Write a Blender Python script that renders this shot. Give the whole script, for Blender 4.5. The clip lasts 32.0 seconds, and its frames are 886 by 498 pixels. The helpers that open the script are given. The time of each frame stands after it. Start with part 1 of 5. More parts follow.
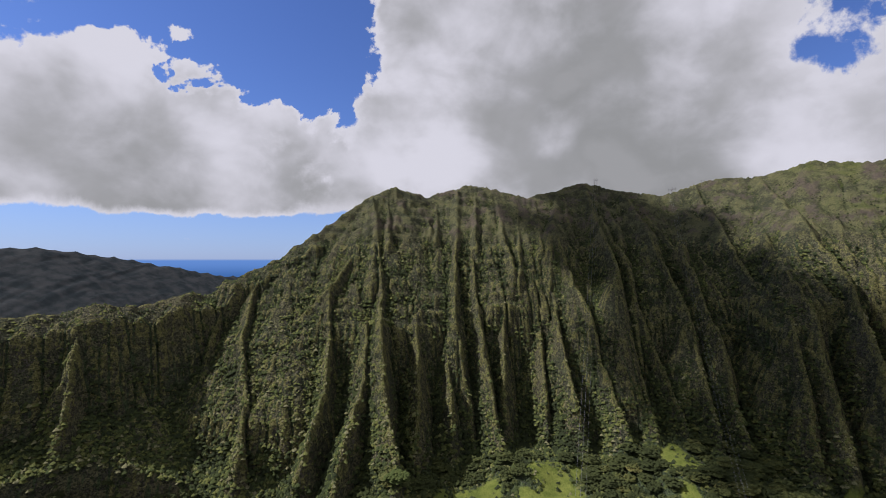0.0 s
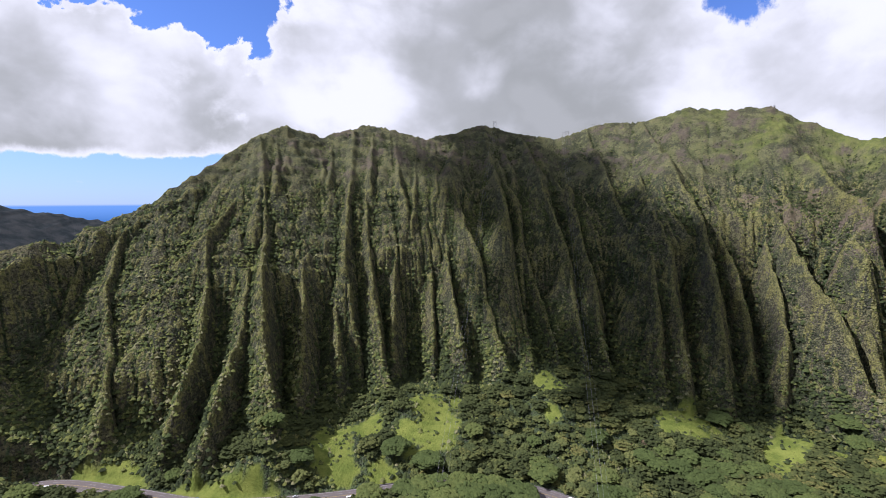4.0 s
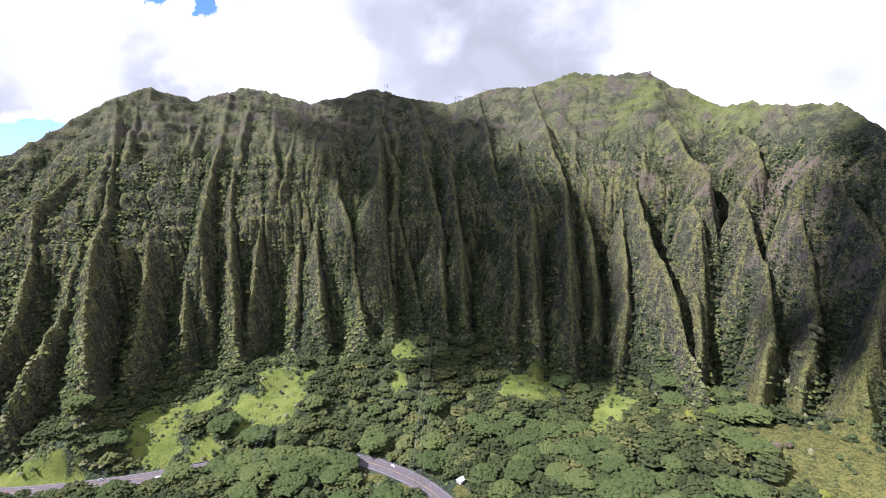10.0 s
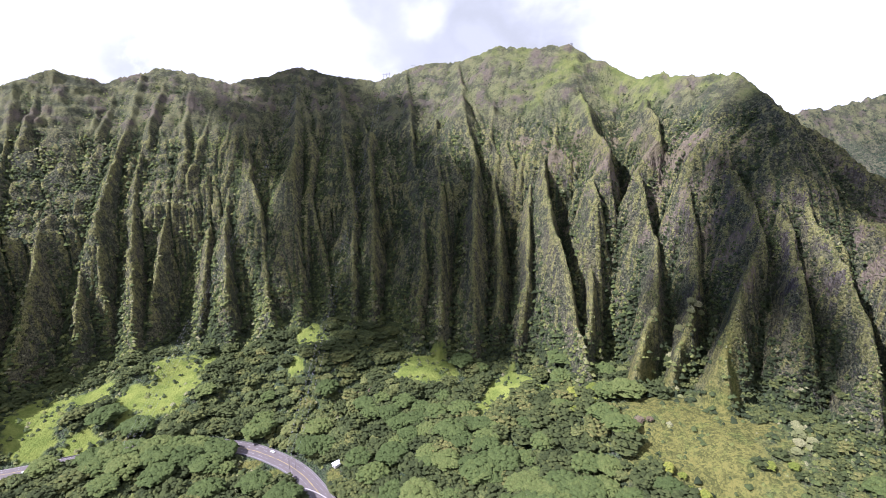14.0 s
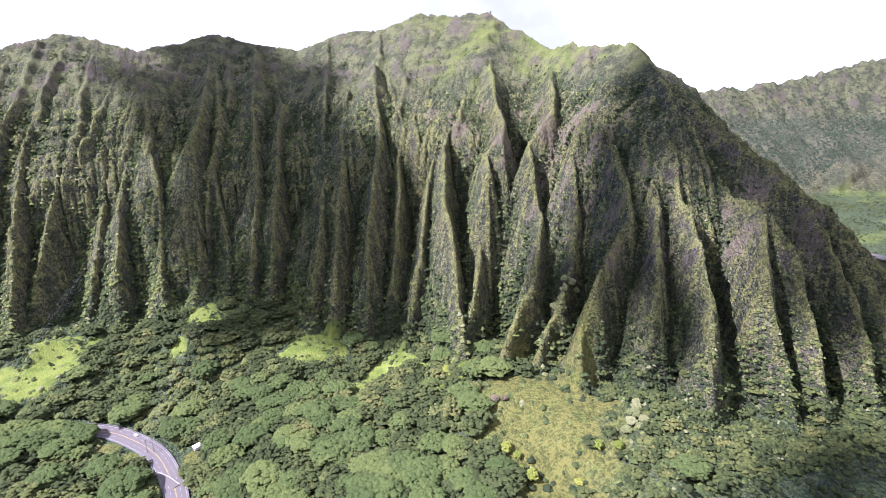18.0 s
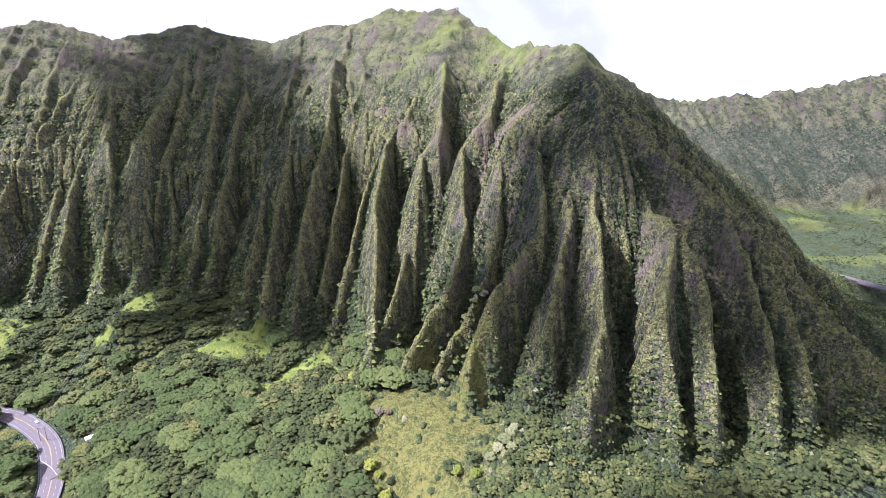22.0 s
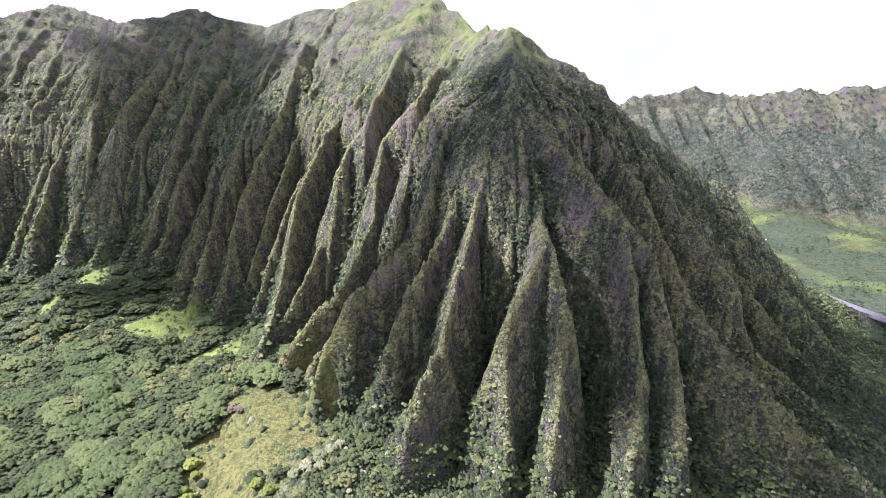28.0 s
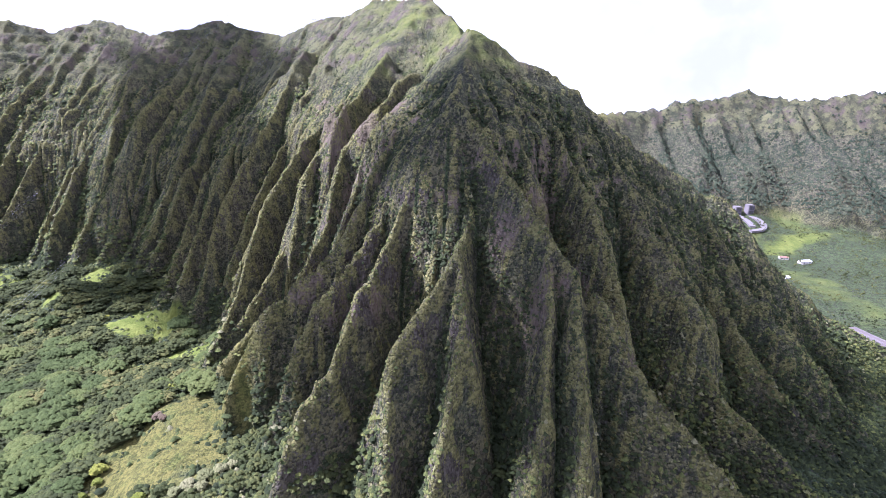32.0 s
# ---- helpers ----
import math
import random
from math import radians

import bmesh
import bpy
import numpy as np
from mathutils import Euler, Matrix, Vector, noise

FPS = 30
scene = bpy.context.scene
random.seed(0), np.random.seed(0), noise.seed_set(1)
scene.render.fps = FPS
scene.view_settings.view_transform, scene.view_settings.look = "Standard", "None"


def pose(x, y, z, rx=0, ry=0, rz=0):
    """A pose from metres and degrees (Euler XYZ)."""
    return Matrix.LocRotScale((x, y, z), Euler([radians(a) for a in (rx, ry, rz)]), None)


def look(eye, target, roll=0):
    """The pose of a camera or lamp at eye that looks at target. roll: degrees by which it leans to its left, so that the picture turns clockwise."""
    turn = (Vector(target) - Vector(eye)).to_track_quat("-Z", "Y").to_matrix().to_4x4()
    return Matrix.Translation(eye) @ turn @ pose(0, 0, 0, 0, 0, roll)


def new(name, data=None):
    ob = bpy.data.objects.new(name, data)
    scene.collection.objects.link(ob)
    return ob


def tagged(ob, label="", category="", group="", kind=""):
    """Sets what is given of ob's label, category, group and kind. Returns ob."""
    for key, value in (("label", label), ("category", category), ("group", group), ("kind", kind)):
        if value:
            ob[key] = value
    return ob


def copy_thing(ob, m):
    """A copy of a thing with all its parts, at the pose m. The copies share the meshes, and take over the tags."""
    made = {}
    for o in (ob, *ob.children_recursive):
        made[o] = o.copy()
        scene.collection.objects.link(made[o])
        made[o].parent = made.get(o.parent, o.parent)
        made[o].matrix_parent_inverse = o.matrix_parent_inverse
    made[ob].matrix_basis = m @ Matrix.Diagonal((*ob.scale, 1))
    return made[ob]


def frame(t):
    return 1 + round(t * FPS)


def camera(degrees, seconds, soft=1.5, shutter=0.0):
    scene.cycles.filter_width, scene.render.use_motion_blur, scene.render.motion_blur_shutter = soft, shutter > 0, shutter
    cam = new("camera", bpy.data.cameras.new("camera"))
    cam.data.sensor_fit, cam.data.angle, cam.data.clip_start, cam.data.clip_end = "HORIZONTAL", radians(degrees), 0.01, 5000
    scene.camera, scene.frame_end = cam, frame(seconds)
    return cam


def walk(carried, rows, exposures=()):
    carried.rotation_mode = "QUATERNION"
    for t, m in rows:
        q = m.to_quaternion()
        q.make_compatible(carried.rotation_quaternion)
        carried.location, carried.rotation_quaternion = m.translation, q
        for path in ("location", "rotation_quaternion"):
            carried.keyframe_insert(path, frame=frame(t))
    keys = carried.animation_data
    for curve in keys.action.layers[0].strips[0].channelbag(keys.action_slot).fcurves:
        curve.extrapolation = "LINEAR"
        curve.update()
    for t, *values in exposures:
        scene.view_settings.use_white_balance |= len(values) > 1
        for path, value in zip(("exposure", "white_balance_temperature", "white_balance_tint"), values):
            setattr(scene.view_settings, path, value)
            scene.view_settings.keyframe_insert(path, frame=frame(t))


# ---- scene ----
cam = camera(87.3, 32.0, soft=0.75)
METRES, EYE, TILT, LEAN, TURN = 800.0, 290.0, 1.3, 0.0, 0.0
ROWS = [
    (0.0, 0.0, 0.0, 0.0, 0.0, 0.0, -0.0),
    (0.5, 0.0091, 0.0001, -0.0004, -1.26, -0.68, 0.24),
    (1.0, 0.0178, 0.0005, 0.0001, -2.68, -1.67, 0.56),
    (1.5, 0.027, 0.0005, -0.0007, -4.1, -2.7, 0.86),
    (2.0, 0.0353, 0.0003, -0.0011, -5.46, -3.75, 1.08),
    (2.5, 0.0437, 0.0003, -0.0013, -6.56, -4.75, 1.13),
    (3.0, 0.0518, -0.0, -0.0025, -7.55, -5.58, 1.12),
    (3.5, 0.0612, 0.0002, -0.0017, -8.24, -6.32, 0.65),
    (5.5, 0.0958, -0.0014, -0.0042, -10.46, -8.21, -0.59),
    (6.0, 0.107, -0.0019, -0.0038, -10.73, -8.49, -0.58),
    (6.5, 0.1247, -0.0031, -0.004, -11.14, -8.88, -0.48),
    (7.0, 0.1424, -0.0047, -0.0045, -11.49, -9.22, -0.33),
    (7.5, 0.1596, -0.0063, -0.0044, -11.92, -9.56, -0.1),
    (8.0, 0.1767, -0.0081, -0.0043, -12.39, -10.02, 0.17),
    (8.5, 0.1941, -0.01, -0.0041, -12.66, -10.33, 0.35),
    (9.0, 0.2114, -0.0123, -0.0039, -12.88, -10.53, 0.27),
    (9.5, 0.2282, -0.0144, -0.0035, -13.25, -10.8, 0.27),
    (10.0, 0.2453, -0.0165, -0.0037, -13.6, -10.89, 0.35),
    (10.5, 0.2631, -0.0187, -0.0038, -13.89, -11.11, 0.51),
    (11.0, 0.2801, -0.0213, -0.0046, -14.15, -11.28, 0.67),
    (11.5, 0.2975, -0.0239, -0.0048, -14.31, -11.58, 0.83),
    (12.0, 0.3146, -0.0271, -0.0055, -14.44, -11.85, 0.87),
    (12.5, 0.3324, -0.03, -0.0052, -14.58, -12.14, 0.98),
    (13.0, 0.3495, -0.0331, -0.0057, -14.89, -12.61, 1.35),
    (13.5, 0.3671, -0.0363, -0.006, -15.01, -13.02, 1.58),
    (14.0, 0.3839, -0.0395, -0.0058, -15.16, -13.44, 1.54),
    (14.5, 0.4014, -0.0427, -0.0059, -15.46, -13.88, 1.5),
    (16.5, 0.4714, -0.0537, -0.0087, -16.53, -15.25, 1.38),
    (17.0, 0.4891, -0.0568, -0.0093, -16.66, -15.67, 1.28),
    (17.5, 0.5069, -0.0595, -0.0099, -16.79, -16.15, 1.29),
    (18.0, 0.5245, -0.0621, -0.0102, -16.91, -16.58, 1.28),
    (18.5, 0.542, -0.0645, -0.0104, -16.9, -16.9, 1.25),
    (19.0, 0.5595, -0.0669, -0.0108, -16.64, -17.11, 1.2),
    (19.5, 0.5772, -0.0689, -0.0108, -16.09, -17.22, 0.95),
    (20.0, 0.5947, -0.0708, -0.0106, -15.52, -17.32, 0.69),
    (20.5, 0.6121, -0.0723, -0.0102, -14.78, -17.31, 0.33),
    (21.0, 0.6296, -0.0735, -0.0093, -14.2, -17.25, 0.05),
    (21.5, 0.6474, -0.0743, -0.0085, -13.64, -17.11, -0.26),
    (22.0, 0.6646, -0.0749, -0.0076, -13.14, -16.94, -0.58),
    (22.5, 0.6815, -0.0756, -0.0069, -12.57, -16.78, -0.86),
    (23.0, 0.6986, -0.0759, -0.0064, -11.78, -16.66, -1.16),
    (23.5, 0.7154, -0.0762, -0.0059, -10.39, -16.53, -1.66),
    (24.0, 0.7324, -0.0761, -0.0055, -9.86, -16.61, -1.77),
    (24.5, 0.7491, -0.0758, -0.0053, -9.3, -16.74, -1.89),
    (25.0, 0.7658, -0.0753, -0.0049, -8.47, -17.12, -1.99),
    (25.5, 0.7824, -0.0746, -0.0047, -7.73, -17.49, -2.01),
    (27.5, 0.8475, -0.069, -0.0036, -5.29, -18.19, -2.0),
    (28.0, 0.8637, -0.0668, -0.0032, -4.62, -18.42, -1.91),
    (28.5, 0.8798, -0.0643, -0.0028, -3.75, -18.52, -1.8),
    (29.0, 0.8959, -0.0615, -0.0025, -2.66, -18.39, -1.74),
    (29.5, 0.9119, -0.0584, -0.002, -1.57, -18.25, -1.74),
    (30.0, 0.9279, -0.0549, -0.0014, -0.68, -18.17, -1.7),
    (30.5, 0.9437, -0.0512, -0.0009, 0.08, -18.15, -1.68),
    (31.0, 0.9594, -0.0471, -0.0002, 0.93, -18.1, -1.64),
    (31.5, 0.975, -0.0429, 0.0005, 1.87, -18.01, -1.62),
    (32.0, 0.9903, -0.0383, 0.0013, 2.8, -17.97, -1.57),
]
walk(cam, [(t, pose(0, 0, EYE, TILT, LEAN, TURN) @ pose(METRES * x, METRES * y, METRES * z, 90 + pitch, roll, yaw)) for t, x, y, z, yaw, pitch, roll in ROWS],
     exposures=[(0.0, 0.02, 5900, 22), (3.0, 0.4, 5750, 22), (6.0, 0.78, 5450, 28), (9.0, 1.05, 5350, 30), (13.0, 1.27, 5350, 30), (17.0, 1.62, 5260, 33), (20.0, 1.78, 5200, 34), (23.0, 1.53, 5220, 35), (25.0, 1.43, 5180, 36), (28.0, 1.85, 5090, 39), (32.0, 1.76, 5060, 40)])

# ---------------------------------------------------------------- light
SUN_ELEV, SUN_AZ = 47.0, 267.0      # azimuth in degrees, clockwise from +y
sun_dir = Vector((math.sin(radians(SUN_AZ)) * math.cos(radians(SUN_ELEV)),
                  math.cos(radians(SUN_AZ)) * math.cos(radians(SUN_ELEV)),
                  math.sin(radians(SUN_ELEV))))
sun = new("sun", bpy.data.lights.new("sun", "SUN"))
sun.data.energy, sun.data.angle, sun.data.color = 6.0, radians(0.7), (1.0, 0.945, 0.85)
sun.matrix_world = look(sun_dir * 3000, (0, 0, 0))


class Nodes:
    """A short way to write node trees."""

    def __init__(self, tree):
        self.tree = tree

    def add(self, kind, **given):
        n = self.tree.nodes.new(kind)
        for k, v in given.items():
            if k in ("operation", "blend_type", "data_type", "noise_dimensions", "feature", "sky_type", "sun_disc",
                     "sun_elevation", "sun_rotation", "attribute_name", "normalize", "distance", "noise_type", "clamp_factor",
                     "clamp", "use_clamp", "interpolation_type", "altitude", "air_density", "dust_density", "ozone_density"):
                setattr(n, k, v)
            else:
                self.put(n.inputs[int(k[1:]) if k[0] == "i" and k[1:].isdigit() else k], v)
        return n

    def put(self, socket, v):
        if isinstance(v, bpy.types.NodeSocket):
            self.tree.links.new(v, socket)
        else:
            socket.default_value = v

    def math(self, op, a, b=0.0, c=0.0, clamp=False):
        return self.add("ShaderNodeMath", operation=op, use_clamp=clamp, i0=a, i1=b, i2=c).outputs[0]

    def vmath(self, op, a, b=(0, 0, 0)):
        n = self.add("ShaderNodeVectorMath", operation=op, i0=a, i1=b)
        return n.outputs[1] if op == "DOT_PRODUCT" else n.outputs[0]

    def step(self, x, lo, hi, out_lo=0.0, out_hi=1.0):
        n = self.add("ShaderNodeMapRange", interpolation_type="SMOOTHSTEP", i0=x, i1=lo, i2=hi, i3=out_lo, i4=out_hi)
        return n.outputs[0]

    def noise(self, vec, scale, detail=4.0, rough=0.55, distort=0.0):
        return self.add("ShaderNodeTexNoise", Vector=vec, Scale=scale, Detail=detail, Roughness=rough, Distortion=distort).outputs[0]

    def mix(self, f, a, b, blend="MIX"):
        n = self.add("ShaderNodeMix", data_type="RGBA", blend_type=blend)
        self.put(n.inputs[0], f)
        self.put(n.inputs[6], a)
        self.put(n.inputs[7], b)
        return n.outputs[2]

    def scale(self, vec, s):
        return self.vmath("MULTIPLY", vec, s)


def c(r, g, b):
    return (r, g, b, 1.0)


# ---------------------------------------------------------------- sky: blue with broken cumulus, sea haze on the horizon
world = bpy.data.worlds.new("sky")
scene.world = world
world.use_nodes = True
world.node_tree.nodes.clear()
N = Nodes(world.node_tree)
way = N.add("ShaderNodeTexCoord").outputs["Generated"]
sky = N.add("ShaderNodeTexSky", sky_type="NISHITA", sun_disc=False, sun_elevation=radians(SUN_ELEV), sun_rotation=radians(SUN_AZ),
            altitude=300.0, air_density=1.0, dust_density=0.4, ozone_density=2.0).outputs[0]
xyz = N.add("ShaderNodeSeparateXYZ", i0=way)
X, Y, Z = xyz.outputs
# clouds lie on a level sheet, so that they grow flatter towards the horizon
lift = N.math("ADD", N.math("MAXIMUM", Z, 0.0), 0.16)
sheet = N.add("ShaderNodeCombineXYZ", i0=N.math("DIVIDE", X, lift), i1=N.math("DIVIDE", Y, lift), i2=N.math("MULTIPLY", Z, 2.0)).outputs[0]
big = N.noise(N.vmath("ADD", sheet, (3.1, 0.7, 0.0)), 0.55, 2.0, 0.5)
lumps = N.noise(way, 5.5, 9.0, 0.62, 0.25)
fine = N.noise(way, 2.6, 8.0, 0.6, 0.4)


def toward(px, py, pz, near, far):
    """1 near a direction, falling to 0 away from it."""
    v = Vector((px, py, pz)).normalized()
    return N.step(N.vmath("DOT_PRODUCT", way, tuple(v)), math.cos(radians(far)), math.cos(radians(near)))


# the open wedge between the bank over the sea and the bank over the ridge
billow = N.math("MULTIPLY", N.math("SUBTRACT", N.noise(way, 7.0, 8.0, 0.54, 0.15), 0.5), 0.36)
U = N.math("ADD", N.math("DIVIDE", X, N.math("MAXIMUM", Y, 0.05)), billow)
V = N.math("ADD", N.math("DIVIDE", Z, N.math("MAXIMUM", Y, 0.05)), billow)
top_of_bank = N.math("SUBTRACT", 0.45, N.math("MULTIPLY", N.math("MAXIMUM", N.math("ADD", U, 0.62), 0.0), 0.52))
wedge = N.math("MULTIPLY", N.step(N.math("SUBTRACT", V, top_of_bank), -0.05, 0.07), N.step(U, -0.12, -0.24))
wedge = N.math("MULTIPLY", wedge, N.step(Y, 0.05, 0.3))
gap_c = toward(0.64, 0.69, 0.36, 1, 9)
gap_e = toward(0.598, 0.755, 0.285, 0.5, 6.0)
gap_d = toward(-0.32, 0.925, 0.19, 1, 7)
bank_c = toward(0.80, 0.60, 0.10, 8, 26)
bank = toward(0.25, 0.90, 0.30, 10, 36)
bank_b = toward(-0.66, 1.0, 0.24, 8, 24)
cover = N.math("ADD", N.math("MULTIPLY", big, 0.35), N.math("ADD", N.math("MULTIPLY", lumps, 0.75), N.math("MULTIPLY", fine, 0.35)))
# the Y term thickens cloud behind the camera, added to fill the shade
for g, k in ((wedge, -0.36), (gap_c, -0.3), (gap_d, -0.15), (gap_e, -0.1), (bank_c, 0.15), (N.math("MULTIPLY", N.step(Z, 0.125, 0.06), N.step(X, -0.05, -0.25)), -0.36), (bank, 0.22), (bank_b, 0.18), (N.step(Y, 0.2, -0.3), 0.12), (N.step(Z, 0.5, 0.75), 0.03)):
    cover = N.math("ADD", cover, N.math("MULTIPLY", g, k))
cloud = N.step(cover, 0.625, 0.675)
shade = N.noise(N.scale(way, (1.0, 1.0, 1.3)), 2.6, 5.0, 0.48, 0.1)
puff = N.noise(N.scale(way, (1.0, 1.0, 1.3)), 6.5, 7.0, 0.5, 0.15)
base_of = N.math("MAXIMUM", toward(0.36, 1.0, 0.27, 5, 21), N.math("MULTIPLY", toward(-0.78, 1.0, 0.17, 2, 14), 0.75))
under = N.math("ADD", N.math("MULTIPLY", base_of, 0.17), N.math("ADD", N.math("MULTIPLY", shade, 0.55), N.math("MULTIPLY", puff, 0.45)))
under = N.math("MULTIPLY", N.step(cover, 0.645, 0.80), N.step(under, 0.42, 0.70))
cloud_colour = N.mix(under, c(0.640, 0.636, 0.608), c(0.275, 0.280, 0.248))
cloud_colour = N.mix(N.math("MULTIPLY", N.step(puff, 0.46, 0.62), 0.28), cloud_colour, c(0.41, 0.410, 0.372))
# clouds behind the camera set evenly pale: unseen fill added for shaded slopes
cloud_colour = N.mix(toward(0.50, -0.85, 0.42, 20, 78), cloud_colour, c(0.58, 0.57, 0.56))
blue = N.mix(1.0, sky, c(0.062, 0.075, 0.105), "MULTIPLY")
haze = N.step(Z, 0.0, 0.22, 0.5, 0.0)
blue = N.mix(haze, blue, c(0.30, 0.43, 0.66))
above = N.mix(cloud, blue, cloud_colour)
sea = N.mix(N.step(Z, -0.04, -0.002), c(0.045, 0.13, 0.32), c(0.12, 0.25, 0.52))
colour = N.mix(N.step(Z, -0.003, 0.002), sea, above)
back = N.add("ShaderNodeBackground", Color=colour, Strength=1.05)
N.tree.links.new(back.outputs[0], N.add("ShaderNodeOutputWorld").inputs[0])


# ---------------------------------------------------------------- numeric noise
RNG = np.random.default_rng(7)
LATTICE = RNG.random((256, 256))


def value_noise(x, y):
    xi, yi = np.floor(x).astype(int), np.floor(y).astype(int)
    fx, fy = x - xi, y - yi
    fx, fy = fx * fx * fx * (fx * (fx * 6 - 15) + 10), fy * fy * fy * (fy * (fy * 6 - 15) + 10)
    a, b = LATTICE[xi & 255, yi & 255], LATTICE[(xi + 1) & 255, yi & 255]
    d, e = LATTICE[xi & 255, (yi + 1) & 255], LATTICE[(xi + 1) & 255, (yi + 1) & 255]
    return (a * (1 - fx) + b * fx) * (1 - fy) + (d * (1 - fx) + e * fx) * fy * 1.0


def fbm(x, y, octaves=4, gain=0.5):
    total, amp, norm = 0.0, 1.0, 0.0
    for i in range(octaves):
        total = total + amp * (value_noise(x * 2 ** i + 17.3 * i, y * 2 ** i + 9.1 * i) * 2 - 1)
        norm, amp = norm + amp, amp * gain
    return total / norm


def ridged(x, y, octaves=3):
    total, amp, norm = 0.0, 1.0, 0.0
    for i in range(octaves):
        total = total + amp * (1 - abs(value_noise(x * 2 ** i + 31.7 * i, y * 2 ** i + 5.3 * i) * 2 - 1))
        norm, amp = norm + amp, amp * 0.5
    return total / norm


def smooth(x, lo, hi):
    t = np.clip((x - lo) / (hi - lo), 0, 1)
    return t * t * (3 - 2 * t)


# ---------------------------------------------------------------- the lie of the land
# crests: the main divide, the side ridge that leaves it and its branches (x, y, z along the top)
WEST = [(-900, 380, 150), (-620, 440, 190), (-500, 500, 215), (-429, 562, 232), (-395, 610, 228), (-372, 650, 240), (-350, 690, 236), (-318, 730, 265), (-269, 757, 289), (-227, 787, 325)]
DIVIDE = [(-227, 787, 325), (-133, 876, 414), (-94, 909, 431), (-30, 935, 417), (49, 951, 443), (110, 940, 432), (172, 931, 414), (235, 955, 434),
          (294, 964, 450), (360, 945, 430), (440, 925, 418), (490, 905, 436), (529, 893, 446), (580, 850, 440), (635, 804, 460),
          (680, 760, 449), (731, 710, 449)]
SIDE = [(731, 710, 449), (755, 672, 418), (772, 644, 403), (782, 600, 380), (790, 556, 379), (793, 510, 367), (794, 432, 358), (788, 385, 330), (780, 352, 302)]
EAST = [(794, 440, 364), (820, 444, 350), (850, 447, 335), (885, 444, 319), (918, 440, 293), (966, 444, 258), (1007, 448, 236), (1040, 452, 214), (1063, 450, 207), (1085, 448, 178), (1138, 441, 127),
        (1173, 436, 98), (1232, 425, 71), (1277, 418, 52), (1400, 400, 30)]
BACK = [(980, 1080, 250), (1150, 1230, 298), (1300, 1290, 308), (1350, 1300, 318), (1409, 1321, 340), (1480, 1340, 347), (1549, 1356, 366),
        (1631, 1348, 350), (1740, 1313, 352), (1849, 1276, 370), (1910, 1262, 362), (1976, 1253, 385), (2040, 1240, 378), (2090, 1231, 397), (2176, 1210, 412), (2340, 1163, 449),
        (2600, 1050, 440), (2900, 850, 400)]
HILLS = [(-2900, 1300, 337), (-2300, 1700, 337), (-2050, 1900, 342), (-1880, 2150, 350), (-1700, 2450, 300), (-1560, 2650, 256), (-1400, 2900, 196), (-1150, 3300, 137), (-950, 3500, 103), (-700, 3700, 64)]

